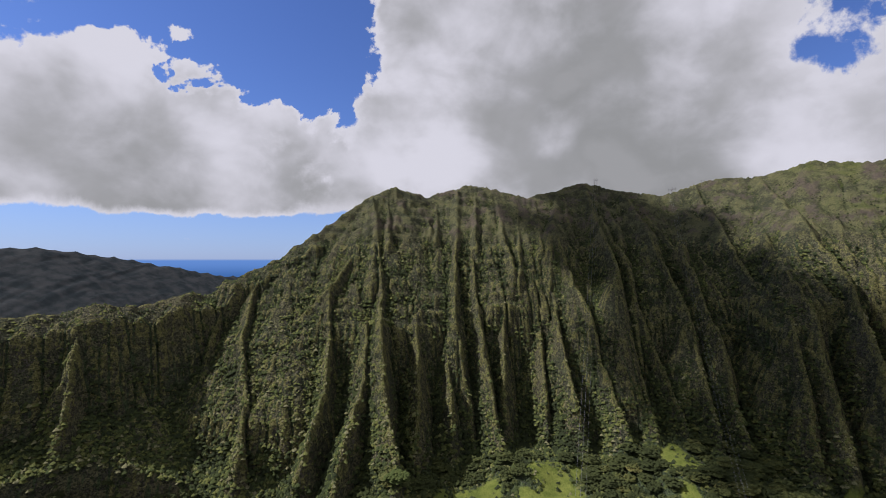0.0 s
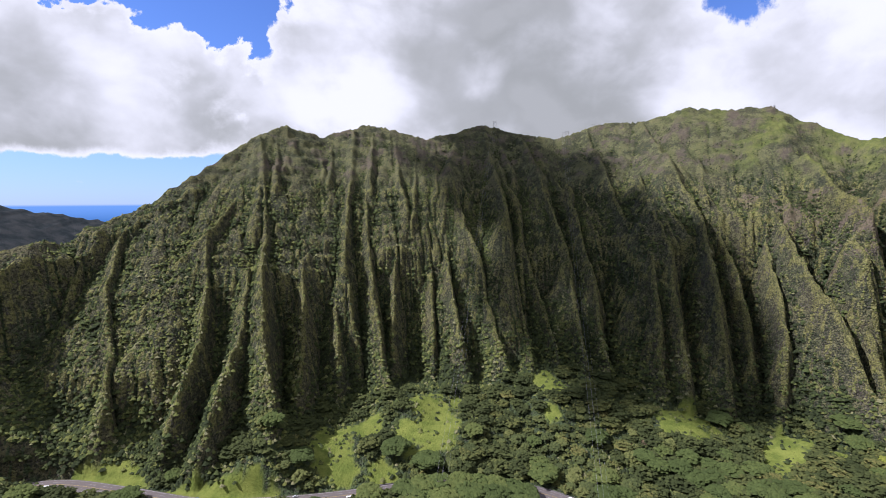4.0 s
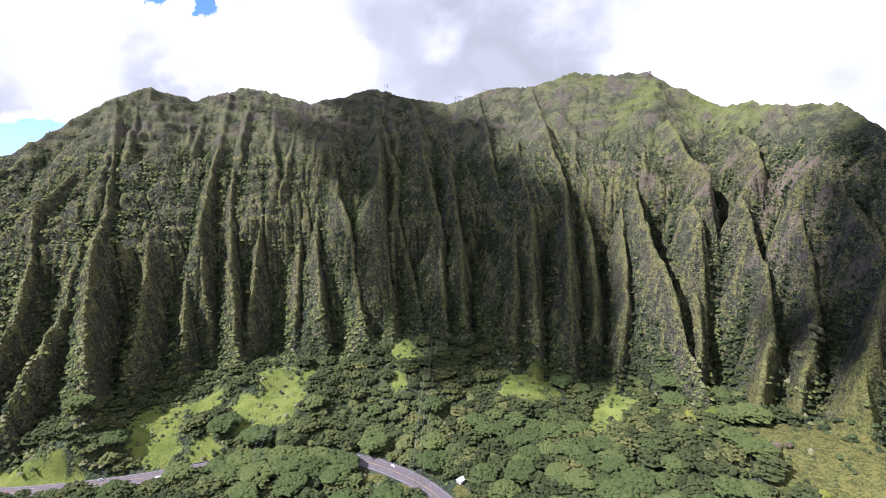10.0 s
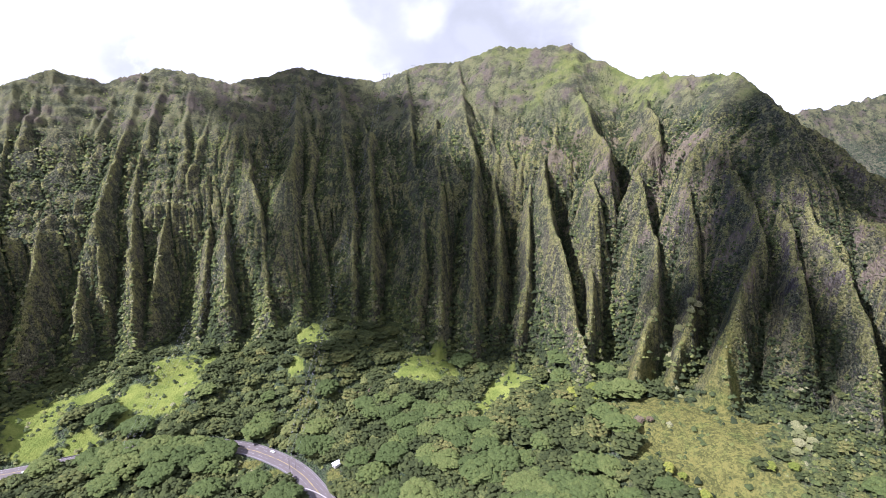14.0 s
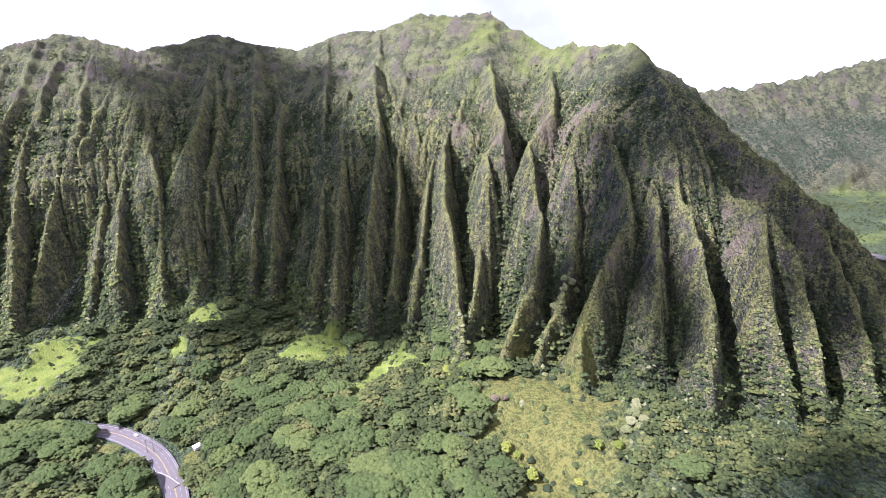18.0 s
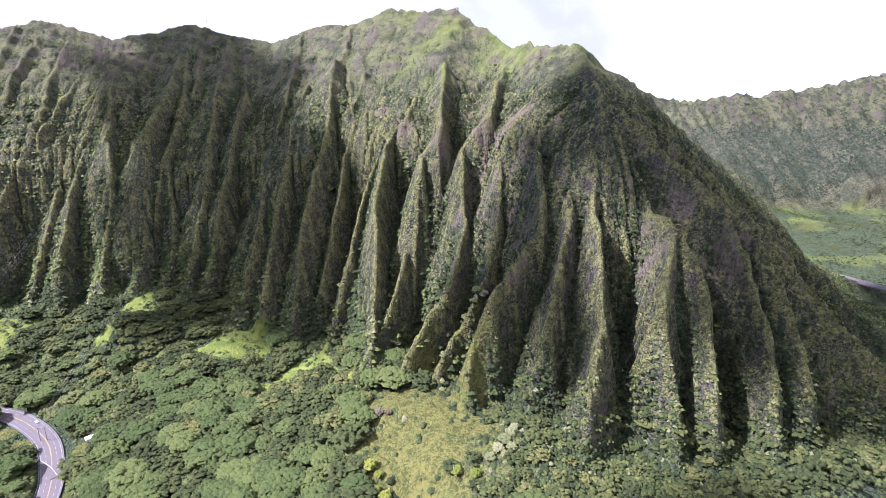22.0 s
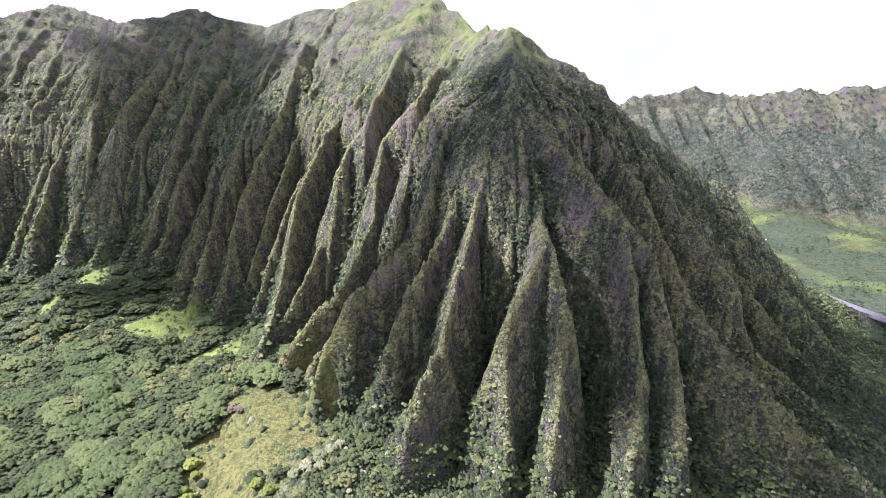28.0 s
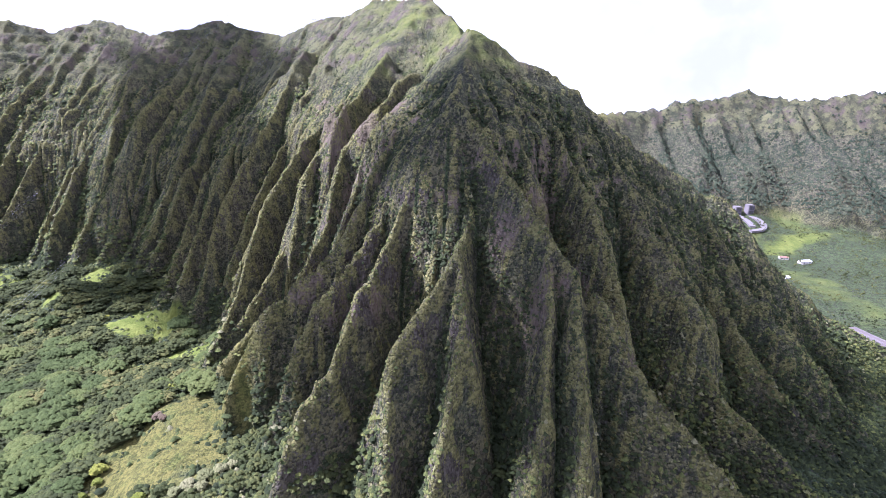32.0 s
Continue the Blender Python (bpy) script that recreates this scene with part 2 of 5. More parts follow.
# ribs of the cliff, from top to foot
RIBS = [
    [(-480, 515, 214), (-462, 470, 160), (-455, 430, 90)],
    [(-429, 562, 230), (-408, 520, 190), (-392, 485, 120)],
    [(-395, 610, 226), (-382, 565, 190), (-370, 530, 110)],
    [(-372, 650, 238), (-362, 605, 180), (-354, 570, 100)],
    [(-330, 715, 250), (-320, 650, 195), (-305, 590, 115)],
    [(-290, 740, 275), (-278, 647, 200), (-255, 590, 150), (-236, 560, 122), (-225, 520, 78)],
    [(-140, 830, 345), (-150, 735, 285), (-164, 675, 249), (-208, 655, 204), (-226, 632, 165), (-233, 610, 125), (-232, 580, 95)],
    [(-164, 675, 245), (-150, 620, 185), (-140, 560, 130), (-150, 500, 75)],
    [(-105, 640, 205), (-95, 575, 150), (-105, 515, 100), (-112, 470, 62)],
    [(-133, 876, 412), (-110, 780, 325), (-90, 690, 245), (-79, 594, 184), (-67, 536, 121), (-48, 487, 86), (-46, 470, 62)],
    [(-94, 909, 428), (-70, 810, 330), (-45, 720, 240), (-34, 637, 178), (-31, 590, 125), (-31, 545, 72)],
    [(-30, 935, 414), (-20, 830, 320), (-4, 730, 233), (3, 660, 165), (11, 605, 111), (12, 578, 62)],
    [(30, 940, 435), (24, 840, 340), (20, 750, 270), (19, 676, 208), (28, 640, 140), (36, 615, 85)],
    [(49, 951, 440), (50, 850, 340), (50, 745, 255), (57, 680, 180), (66, 616, 106), (70, 592, 76), (72, 578, 60)],
    [(95, 940, 430), (98, 830, 325), (96, 732, 234), (88, 670, 150), (80, 605, 60)],
    [(172, 931, 412), (160, 840, 320), (151, 748, 231), (143, 675, 134), (140, 622, 66)],
    [(182, 800, 300), (178, 745, 240), (173, 690, 185), (175, 640, 126), (178, 616, 98), (181, 596, 66)],
    [(235, 955, 430), (199, 834, 345), (208, 741, 260), (222, 699, 203), (224, 655, 135), (228, 625, 106), (231, 598, 84), (234, 584, 62)],
    [(294, 964, 445), (282, 850, 352), (274, 727, 277), (272, 670, 178), (272, 628, 110), (268, 588, 68)],
    [(303, 755, 275), (293, 708, 229), (305, 665, 160), (310, 625, 105), (307, 590, 70)],
    [(360, 945, 428), (357, 791, 328), (356, 668, 208), (346, 620, 135), (338, 570, 70)],
    [(400, 780, 320), (388, 700, 240), (380, 633, 176), (370, 590, 105), (362, 555, 68)],
    [(490, 905, 434), (471, 774, 332), (455, 680, 262), (451, 603, 216), (430, 550, 135), (412, 515, 70)],
    [(500, 720, 330), (470, 590, 220), (452, 535, 135), (440, 500, 66)],
    [(580, 850, 438), (540, 699, 351), (528, 608, 272), (494, 525, 174), (485, 500, 125), (476, 478, 60)],
    [(590, 760, 370), (564, 650, 295), (534, 535, 177), (513, 487, 100), (506, 476, 58)],
    [(590, 560, 238), (562, 503, 180), (544, 473, 130), (522, 450, 58)],
    [(650, 640, 325), (600, 542, 254), (576, 463, 186), (571, 420, 135), (562, 375, 80), (555, 350, 55)],
    [(690, 600, 352), (665, 520, 302), (654, 478, 279), (633, 480, 242), (625, 453, 221), (612, 444, 153), (591, 399, 112), (561, 365, 58)],
    [(750, 540, 345), (720, 475, 308), (705, 453, 291), (671, 446, 250), (664, 420, 215), (661, 394, 179), (632, 355, 120), (587, 317, 70)],
    [(782, 500, 360), (745, 435, 305), (729, 416, 284), (702, 400, 242), (690, 370, 200), (672, 345, 150), (640, 318, 100), (612, 300, 68)],
    [(793, 500, 367), (760, 440, 310), (740, 409, 285), (718, 345, 232), (707, 305, 197), (688, 296, 175), (650, 274, 142), (638, 268, 118), (626, 254, 82)],
    [(745, 335, 238), (722, 290, 200), (696, 252, 159), (686, 241, 134), (673, 231, 88)],
    [(780, 352, 300), (768, 338, 268), (745, 290, 215), (726, 240, 177), (719, 218, 140), (699, 199, 120), (686, 180, 68)],
    [(780, 352, 300), (798, 298, 218), (789, 246, 206), (754, 206, 150), (755, 178, 94), (746, 158, 60)],
    [(789, 246, 206), (795, 214, 168), (790, 195, 135), (784, 176, 106), (776, 158, 66)],
    [(780, 352, 302), (806, 320, 268), (829, 288, 240), (848, 262, 212), (847, 234, 180), (846, 209, 149), (840, 186, 118), (822, 150, 60)],
    [(848, 262, 212), (866, 238, 188), (864, 222, 173), (865, 200, 145), (862, 170, 92)],
    [(879, 240, 180), (908, 204, 128), (935, 192, 105), (963, 184, 84), (1040, 150, 30)],
    [(917, 440, 280), (935, 380, 225), (950, 320, 160), (985, 260, 95), (1030, 215, 55)],
    [(850, 446, 318), (872, 380, 265), (890, 310, 215), (905, 270, 170)],
    [(985, 446, 242), (1000, 385, 172), (1030, 320, 105), (1080, 265, 52)],
    [(1045, 452, 212), (1062, 395, 145), (1090, 350, 92), (1130, 300, 42)],
]
# ribs of the far range, evenly spread
for i in range(26):
    bx = 1290 + 52 * i + 14 * math.sin(i * 2.3)
    by = 1290 - 0.10 * max(0, bx - 1600) + 10 * math.sin(i * 1.7)
    crest = 318 + 12 * math.sin(i * 1.1) + 0.14 * max(0, bx - 1800)
    RIBS.append([(bx, by + 10, crest), (bx - 8, by - 80, crest - 75), (bx - 18, by - 190 - 25 * math.sin(i), 190 + 14 * math.sin(i * 1.9)), (bx - 26, by - 275 - 25 * math.sin(i), 110), (bx - 30, by - 320, 66)])

# short spurs of the apron, from the crest down to blunt ends
SPURS = []
spur_rng = np.random.default_rng(12)


def add_spurs(crest, way_from, way_to, gap, reach, drop):
    """Spurs every so many metres along a crest, their downhill way turning from its one end to the other."""
    pts = np.array(crest, float)
    run = np.r_[0, np.cumsum(np.hypot(*np.diff(pts[:, :2], axis=0).T))]
    at = 8.0
    while at < run[-1]:
        k = at / run[-1]
        a = radians(way_from + (way_to - way_from) * k + spur_rng.normal(0, 5))
        x, y, z = (float(np.interp(at, run, pts[:, i])) for i in range(3))
        far = reach * spur_rng.uniform(0.55, 1.15)
        line = []
        for q in (0.0, 0.3, 0.65, 1.0):
            bend = 0.10 * far * q * math.sin(at * 0.37)
            line.append((x + far * q * math.cos(a) - bend * math.sin(a), y + far * q * math.sin(a) + bend * math.cos(a), z - 2.0 - far * q * (drop + 0.12 * (1 - q))))
        SPURS.append(line)
        at += gap * spur_rng.uniform(0.6, 1.4)


add_spurs(DIVIDE[1:12], -84, -94, 34, 165, 0.80)
add_spurs(DIVIDE[11:], -96, -122, 46, 165, 0.87)
add_spurs(SIDE[:7], -132, -150, 40, 78, 0.92)
add_spurs(EAST[1:11], -84, -62, 42, 150, 0.92)


def spur_fall(d, side, top):
    return 0.75 * d + np.where(side > 0, 1.15, 0.35) * (np.sqrt(d * d + 3.0) - 1.7) + 1.6 * np.maximum(0, d - 11)


# bare valley floor: (x, y, z)
FLOOR = [(-420, 440, 60), (-260, 500, 16), (-191, 470, 13), (-300, 380, 10), (-118, 432, 12), (-20, 425, 12), (74, 433, 10), (171, 429, 6), (214, 414, 2), (246, 389, 0), (278, 354, -3),
         (300, 308, -6), (136, 520, 30), (50, 510, 30), (-50, 470, 50), (300, 540, 50), (390, 466, 34), (444, 397, 15), (392, 369, 12), (433, 280, 10),
         (489, 229, 16), (523, 360, 28), (572, 330, 48), (585, 275, 56), (554, 240, 40), (600, 215, 62), (560, 190, 30), (649, 195, 66), (625, 132, 60), (714, 150, 52), (818, 140, 50),
         (1050, 150, 15), (1046, 236, 48), (1246, 440, 40), (1400, 781, 45), (1500, 950, 70), (1400, 990, 86), (1800, 900, 40), (200, 200, -15), (500, 60, 0), (800, 0, 15), (100, 560, 48), (300, 600, 60)]
FLOOR = np.array(FLOOR, float)


def floor_height(x, y):
    """Smooth valley floor through its control heights."""
    total, weight = np.zeros_like(x), np.zeros_like(x)
    for px, py, pz in FLOOR:
        w = 1.0 / ((x - px) ** 2 + (y - py) ** 2 + 900.0) ** 2
        total, weight = total + w * pz, weight + w
    far = 1.0 / (900.0 ** 2 + 900.0) ** 2 * 4
    return (total + far * 8.0) / (weight + far)


def tent(x, y, z, line, fall, reach):
    """Raise z to the ridge along line; fall(d, side, top) is the drop at d metres from its top, which lies at that height."""
    pts = np.array(line, float)
    for (ax, ay, az), (bx, by, bz) in zip(pts[:-1], pts[1:]):
        box = (x > min(ax, bx) - reach) & (x < max(ax, bx) + reach) & (y > min(ay, by) - reach) & (y < max(ay, by) + reach)
        if not box.any():
            continue
        px, py = x[box], y[box]
        dx, dy = bx - ax, by - ay
        s = np.clip(((px - ax) * dx + (py - ay) * dy) / (dx * dx + dy * dy), 0, 1)
        ex, ey = px - ax - s * dx, py - ay - s * dy
        d = np.hypot(ex, ey)
        side = np.sign(dx * ey - dy * ex)
        top = az + s * (bz - az)
        z[box] = np.maximum(z[box], top - fall(d, side, top))


def crest_fall(edge):
    """An apron below the crest as far as its edge, then the sheer head walls of the hollows."""
    def fall(d, side, top):
        lip = np.maximum(0, d - edge)
        return 0.92 * d + 3.0 * lip * lip / (lip + 12.0) - 3.0 * np.exp(-d / 6.0) + 3.0
    return fall


def side_fall(d, side, top):
    # the same apron, shorter towards the nose
    lip = np.maximum(0, d - 78)
    return 1.02 * d + 2.0 * lip * lip / (lip + 14.0)


def nose_fall(d, side, top):
    lip = np.maximum(0, d - 48)
    return 1.25 * d + 1.3 * lip * lip / (lip + 14.0)


def east_fall(d, side, top):
    lip = np.maximum(0, d - 70)
    return 1.2 * d + 1.0 * lip * lip / (lip + 14.0)


def west_fall(d, side, top):
    # a grassy shoulder, a cliff, then bushy slopes
    return 0.55 * d + 2.7 * np.clip(d - 30, 0, 32) + 0.15 * np.maximum(0, d - 62)


def back_fall(d, side, top):
    return 1.5 * np.minimum(d, 110) + 0.75 * np.maximum(0, d - 110)


def rib_fall(line):
    """Flanks of one rib: a narrow back, one gentler flank and one sheer; both are sheer in the east."""
    east = float(smooth(np.array(line[0][0]), 420, 600))
    def fall(d, side, top):
        high = smooth(top, 285, 345)
        low = smooth(-top, -235, -165)
        sheer = 3.6 * (1 - high) + 0.5 * high
        gentle = (1.0 + 1.2 * east + 0.7 * low) * (1 - high) + 0.4 * high
        return 0.7 * d - 3.0 + np.where(side > 0, sheer, gentle) * (np.sqrt(d * d + 4.0) - 2.0)
    return fall


def far_rib_fall(d, side, top):
    return 0.8 * d + np.where(side > 0, 0.28, 0.12) * np.maximum(0, d - 3)


def hill_fall(d, side, top):
    return 0.55 * d


def land_height(x, y):
    shape = x.shape
    x, y = x.ravel(), y.ravel()
    wx = x + 3.2 * fbm(x / 38, y / 55, 3) + 2.4 * fbm(x / 11 + 40, y / 13, 3)
    wy = y + 4.5 * fbm(x / 50 + 90, y / 50 + 20, 3) + 3.4 * fbm(x / 13 + 70, y / 17 + 50, 3)
    base = floor_height(x, y) + 1.6 * fbm(x / 30, y / 30, 3)
    z = np.full_like(x, -500.0)
    for some, edge in ((DIVIDE[:5], 238), (DIVIDE[4:10], 205), (DIVIDE[9:13], 225), (DIVIDE[12:], 196)):
        tent(wx, wy, z, some, crest_fall(edge), 420)
    tent(wx, wy, z, WEST, west_fall, 300)
    tent(wx, wy, z, BACK, back_fall, 520)
    tent(wx, wy, z, SIDE[:7], side_fall, 330)
    tent(wx, wy, z, SIDE[6:], nose_fall, 330)
    tent(wx, wy, z, EAST, east_fall, 330)
    tent(wx, wy, z, HILLS, hill_fall, 900)
    gap = np.full_like(x, -9999.0)
    for line in (DIVIDE, SIDE, EAST, BACK):
        tent(wx, wy, gap, [(a, b, 0) for a, b, _ in line], lambda d, side, top: d, 200)
    calm = smooth(-gap, 5, 45)
    for line in SPURS:
        tent(wx, wy, z, line, spur_fall, 60)
    for line in RIBS:
        tent(wx, wy, z, line, far_rib_fall if line[0][1] > 1100 else rib_fall(line), 110)
    # small flutes running down the fall line
    face = smooth(z, base + 8, base + 60)
    around = np.arctan2(y - 430, x - 800) * 170
    nose = smooth(x, 640, 760) * smooth(-y, -430, -330)
    along = x * (1 - nose) + around * nose
    flute = ridged(along / 27 + 0.25 * fbm(x / 60, y / 60, 2), y / 200, 3)
    z = z + 9.0 * smooth(x, 1150, 1350) * face * fbm(x / 34, y / 60, 4, 0.6)
    high = smooth(z, 285, 340) * (x < 1150)
    broad = ridged(along / 44 + 0.7 * fbm(x / 80, y / 80, 3), y / 300, 2)
    z = z + 12.0 * high * calm * (broad - 0.62)
    z = z + face * (11.0 * calm * (1 - 0.75 * high) * (flute - 0.66) + (4.8 - 1.0 * calm) * fbm(x / 15, y / 15, 4, 0.6) + 7.0 * calm * fbm(x / 48 + 7, y / 48, 2))
    bed = (z + 9.0 * fbm(x / 70 + 3, y / 70, 3)) / 19.0
    z = z + 1.9 * face * smooth(x, -420, -300) * (x < 1150) * np.sin(6.2832 * bed) * (0.55 + 0.9 * fbm(x / 40 + 11, y / 40, 2))
    k = 9.0
    top = np.maximum(z, base)
    blend = np.clip(1 - abs(z - base) / (2 * k), 0, 1)
    return (top + k * 0.5 * blend * blend).reshape(shape), base.reshape(shape)


def spread(lo, hi, step, out_lo, out_hi, mid_lo, mid_hi, cap, grow=1.09):
    a = list(np.arange(lo, hi + 0.1, step))
    s, v = step, lo
    left = []
    while v > out_lo:
        s = min(s * grow, cap if v > mid_lo else 70)
        v -= s
        left.append(v)
    s, v = step, hi
    while v < out_hi:
        s = min(s * grow, cap if v < mid_hi else 70)
        v += s
        a.append(v)
    return np.array(left[::-1] + a)


GX = spread(-480, 1110, 2.35, -3300, 3300, -2000, 2300, 9)
GY = spread(125, 975, 2.9, -1500, 4300, -420, 1400, 12)
gx, gy = np.meshgrid(GX, GY, indexing="ij")
gz, gbase = land_height(gx, gy)


def worn_by_water(z, base, dx, dy, rounds, power):
    """Rain cuts gullies down the steepest fall; crests stay."""
    nx, ny = z.shape
    n = nx * ny
    index = np.arange(n).reshape(nx, ny)
    g = np.random.default_rng(5)
    z = z + 0.7 * g.random(z.shape) * smooth(z - base, 6, 30)
    for _ in range(rounds):
        best, to, gone = np.zeros((nx, ny)), index.copy(), np.ones((nx, ny))
        for i in (-1, 0, 1):
            for j in (-1, 0, 1):
                if i == 0 and j == 0:
                    continue
                dist = math.hypot(i * dx, j * dy)
                a = (slice(max(0, -i), nx - max(0, i)), slice(max(0, -j), ny - max(0, j)))
                b = (slice(max(0, i), nx - max(0, -i)), slice(max(0, j), ny - max(0, -j)))
                drop = np.zeros((nx, ny))
                drop[a] = (z[a] - z[b]) / dist
                target = index.copy()
                target[a] = index[b]
                better = drop > best
                best, to, gone = np.where(better, drop, best), np.where(better, target, to), np.where(better, dist, gone)
        order = np.argsort(z, axis=None)
        flow, goes = [1.0] * n, to.ravel().tolist()
        for i in order[::-1].tolist():
            if goes[i] != i:
                flow[goes[i]] += flow[i]
        soft = (smooth(z - base, 3, 25) * (1 - 0.7 * smooth(z, 290, 350))).ravel()
        cut = (power * (np.minimum(np.sqrt(flow), 16.0) - 1.0) / gone.ravel() * soft).tolist()
        level = z.ravel().tolist()
        for i in order.tolist():
            f = cut[i]
            if f > 0.0:
                level[i] = (level[i] + f * level[goes[i]]) / (1.0 + f)
        z = np.array(level).reshape(nx, ny)
    return z, np.array(flow).reshape(nx, ny)


ci, cj = np.nonzero((GX > -479) & (GX < 1109))[0], np.nonzero((GY > 126) & (GY < 974))[0]
core = (slice(ci[0], ci[-1] + 1), slice(cj[0], cj[-1] + 1))
gully = np.zeros_like(gz)
gz[core], gully[core] = worn_by_water(gz[core], gbase[core], 2.35, 2.9, 9, 0.055)
gully = np.maximum(smooth(np.log(1 + gully), 1.6, 4.2), 0.75 * smooth(gbase - gz, -14, -4))


def height_at(px, py):
    """Ground height by bilinear lookup."""
    i = np.clip(np.searchsorted(GX, px) - 1, 0, len(GX) - 2)
    j = np.clip(np.searchsorted(GY, py) - 1, 0, len(GY) - 2)
    u, v = (px - GX[i]) / (GX[i + 1] - GX[i]), (py - GY[j]) / (GY[j + 1] - GY[j])
    return (gz[i, j] * (1 - u) + gz[i + 1, j] * u) * (1 - v) + (gz[i, j + 1] * (1 - u) + gz[i + 1, j + 1] * u) * v


def sheet_mesh(name, x, y, z):
    nx, ny = x.shape
    co = np.stack([x, y, z], -1).reshape(-1, 3)
    i = np.arange(nx * ny).reshape(nx, ny)
    quads = np.stack([i[:-1, :-1], i[1:, :-1], i[1:, 1:], i[:-1, 1:]], -1).reshape(-1, 4)
    me = bpy.data.meshes.new(name)
    me.vertices.add(len(co))
    me.vertices.foreach_set("co", co.ravel())
    me.loops.add(quads.size)
    me.loops.foreach_set("vertex_index", quads.ravel().astype(np.int32))
    me.polygons.add(len(quads))
    me.polygons.foreach_set("loop_start", (np.arange(len(quads)) * 4).astype(np.int32))
    me.update(calc_edges=True)
    me.polygons.foreach_set("use_smooth", np.ones(len(quads), bool))
    return me


def simple_material(name):
    m = bpy.data.materials.new(name)
    m.use_nodes = True
    m.node_tree.nodes.clear()
    return m, Nodes(m.node_tree)


def finish(n, m, colour, rough=0.8, height=None, strength=0.3, distance=1.0, spec=0.3, metal=0.0):
    b = n.add("ShaderNodeBsdfPrincipled")
    n.put(b.inputs["Base Color"], colour)
    n.put(b.inputs["Roughness"], rough)
    n.put(b.inputs["Specular IOR Level"], spec)
    n.put(b.inputs["Metallic"], metal)
    if height is not None:
        bump = n.add("ShaderNodeBump", Strength=strength, Distance=distance, Height=height)
        n.tree.links.new(bump.outputs[0], b.inputs["Normal"])
    n.tree.links.new(b.outputs[0], n.add("ShaderNodeOutputMaterial").inputs[0])
    return m


# ---------------------------------------------------------------- materials
def land_material():
    m, n = simple_material("vegetated_slope")
    geo = n.add("ShaderNodeNewGeometry")
    at = geo.outputs["Position"]
    drift = n.scale(n.add("ShaderNodeTexNoise", Vector=at, Scale=0.5, Detail=3.0).outputs[1], (2.6, 2.6, 2.6))
    moved = n.vmath("ADD", at, drift)
    tuft = n.noise(at, 0.55, 7, 0.72)
    clump = n.noise(at, 0.11, 6, 0.65)
    patch = n.noise(at, 0.018, 4, 0.55)
    streak = n.noise(n.scale(at, (0.62, 0.62, 0.085)), 1.0, 6, 0.68)
    # single plants: small tufts and larger bushes, each with a tone of its own
    small = n.add("ShaderNodeTexVoronoi", Vector=moved, Scale=0.72)
    large = n.add("ShaderNodeTexVoronoi", Vector=moved, Scale=0.34)
    dome = n.math("ADD", n.step(small.outputs["Distance"], 0.75, 0.05), n.math("MULTIPLY", n.step(large.outputs["Distance"], 0.75, 0.0), 1.7))
    own = n.add("ShaderNodeSeparateColor", i0=small.outputs["Color"]).outputs[0]
    own_large = n.add("ShaderNodeSeparateColor", i0=large.outputs["Color"]).outputs[1]
    mottle = n.math("ADD", n.math("MULTIPLY", clump, 0.55), n.math("ADD", n.math("MULTIPLY", own, 0.26), n.math("MULTIPLY", own_large, 0.19)))
    mottle = n.math("ADD", mottle, n.math("MULTIPLY", n.math("SUBTRACT", tuft, 0.5), 0.4))
    green = n.mix(n.step(mottle, 0.33, 0.66), c(0.024, 0.029, 0.017), c(0.070, 0.077, 0.040))
    olive = n.mix(n.step(mottle, 0.33, 0.66), c(0.036, 0.036, 0.021), c(0.112, 0.106, 0.054))
    soil = n.mix(n.step(streak, 0.3, 0.7), c(0.036, 0.031, 0.027), c(0.092, 0.078, 0.066))
    cover = n.mix(n.step(n.math("ADD", patch, n.math("MULTIPLY", n.math("SUBTRACT", mottle, 0.5), 0.8)), 0.42, 0.62), green, olive)
    wet = n.add("ShaderNodeAttribute", attribute_name="gully").outputs["Fac"]
    wet = n.math("ADD", wet, n.math("MULTIPLY", n.math("SUBTRACT", clump, 0.5), 0.8))
    cover = n.mix(n.step(wet, 0.2, 0.75, 0.0, 0.9), cover, n.mix(n.step(mottle, 0.3, 0.72), c(0.021, 0.035, 0.018), c(0.064, 0.088, 0.038)))
    # far hills: haze and cloud shade put into the colour, dark and bluish
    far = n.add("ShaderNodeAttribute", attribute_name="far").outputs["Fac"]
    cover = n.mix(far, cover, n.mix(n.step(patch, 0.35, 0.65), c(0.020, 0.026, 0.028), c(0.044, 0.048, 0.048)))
    # rib crests: yellow-olive grass, painted lighter to keep them looking sunlit
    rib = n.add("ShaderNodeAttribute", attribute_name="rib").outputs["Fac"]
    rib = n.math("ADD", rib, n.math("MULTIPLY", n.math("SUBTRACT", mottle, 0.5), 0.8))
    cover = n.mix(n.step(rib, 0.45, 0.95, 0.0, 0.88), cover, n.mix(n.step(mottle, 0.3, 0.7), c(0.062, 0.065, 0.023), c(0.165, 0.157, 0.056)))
    upland = n.add("ShaderNodeAttribute", attribute_name="upland").outputs["Fac"]
    sward = n.mix(n.step(n.math("ADD", n.noise(at, 0.045, 6, 0.62), n.math("MULTIPLY", n.math("SUBTRACT", mottle, 0.5), 0.25)), 0.40, 0.60), c(0.036, 0.040, 0.023), c(0.102, 0.102, 0.046))
    sward = n.mix(n.step(n.math("ADD", n.noise(at, 0.03, 6, 0.65), n.math("MULTIPLY", upland, 0.10)), 0.60, 0.72), sward, c(0.082, 0.066, 0.052))
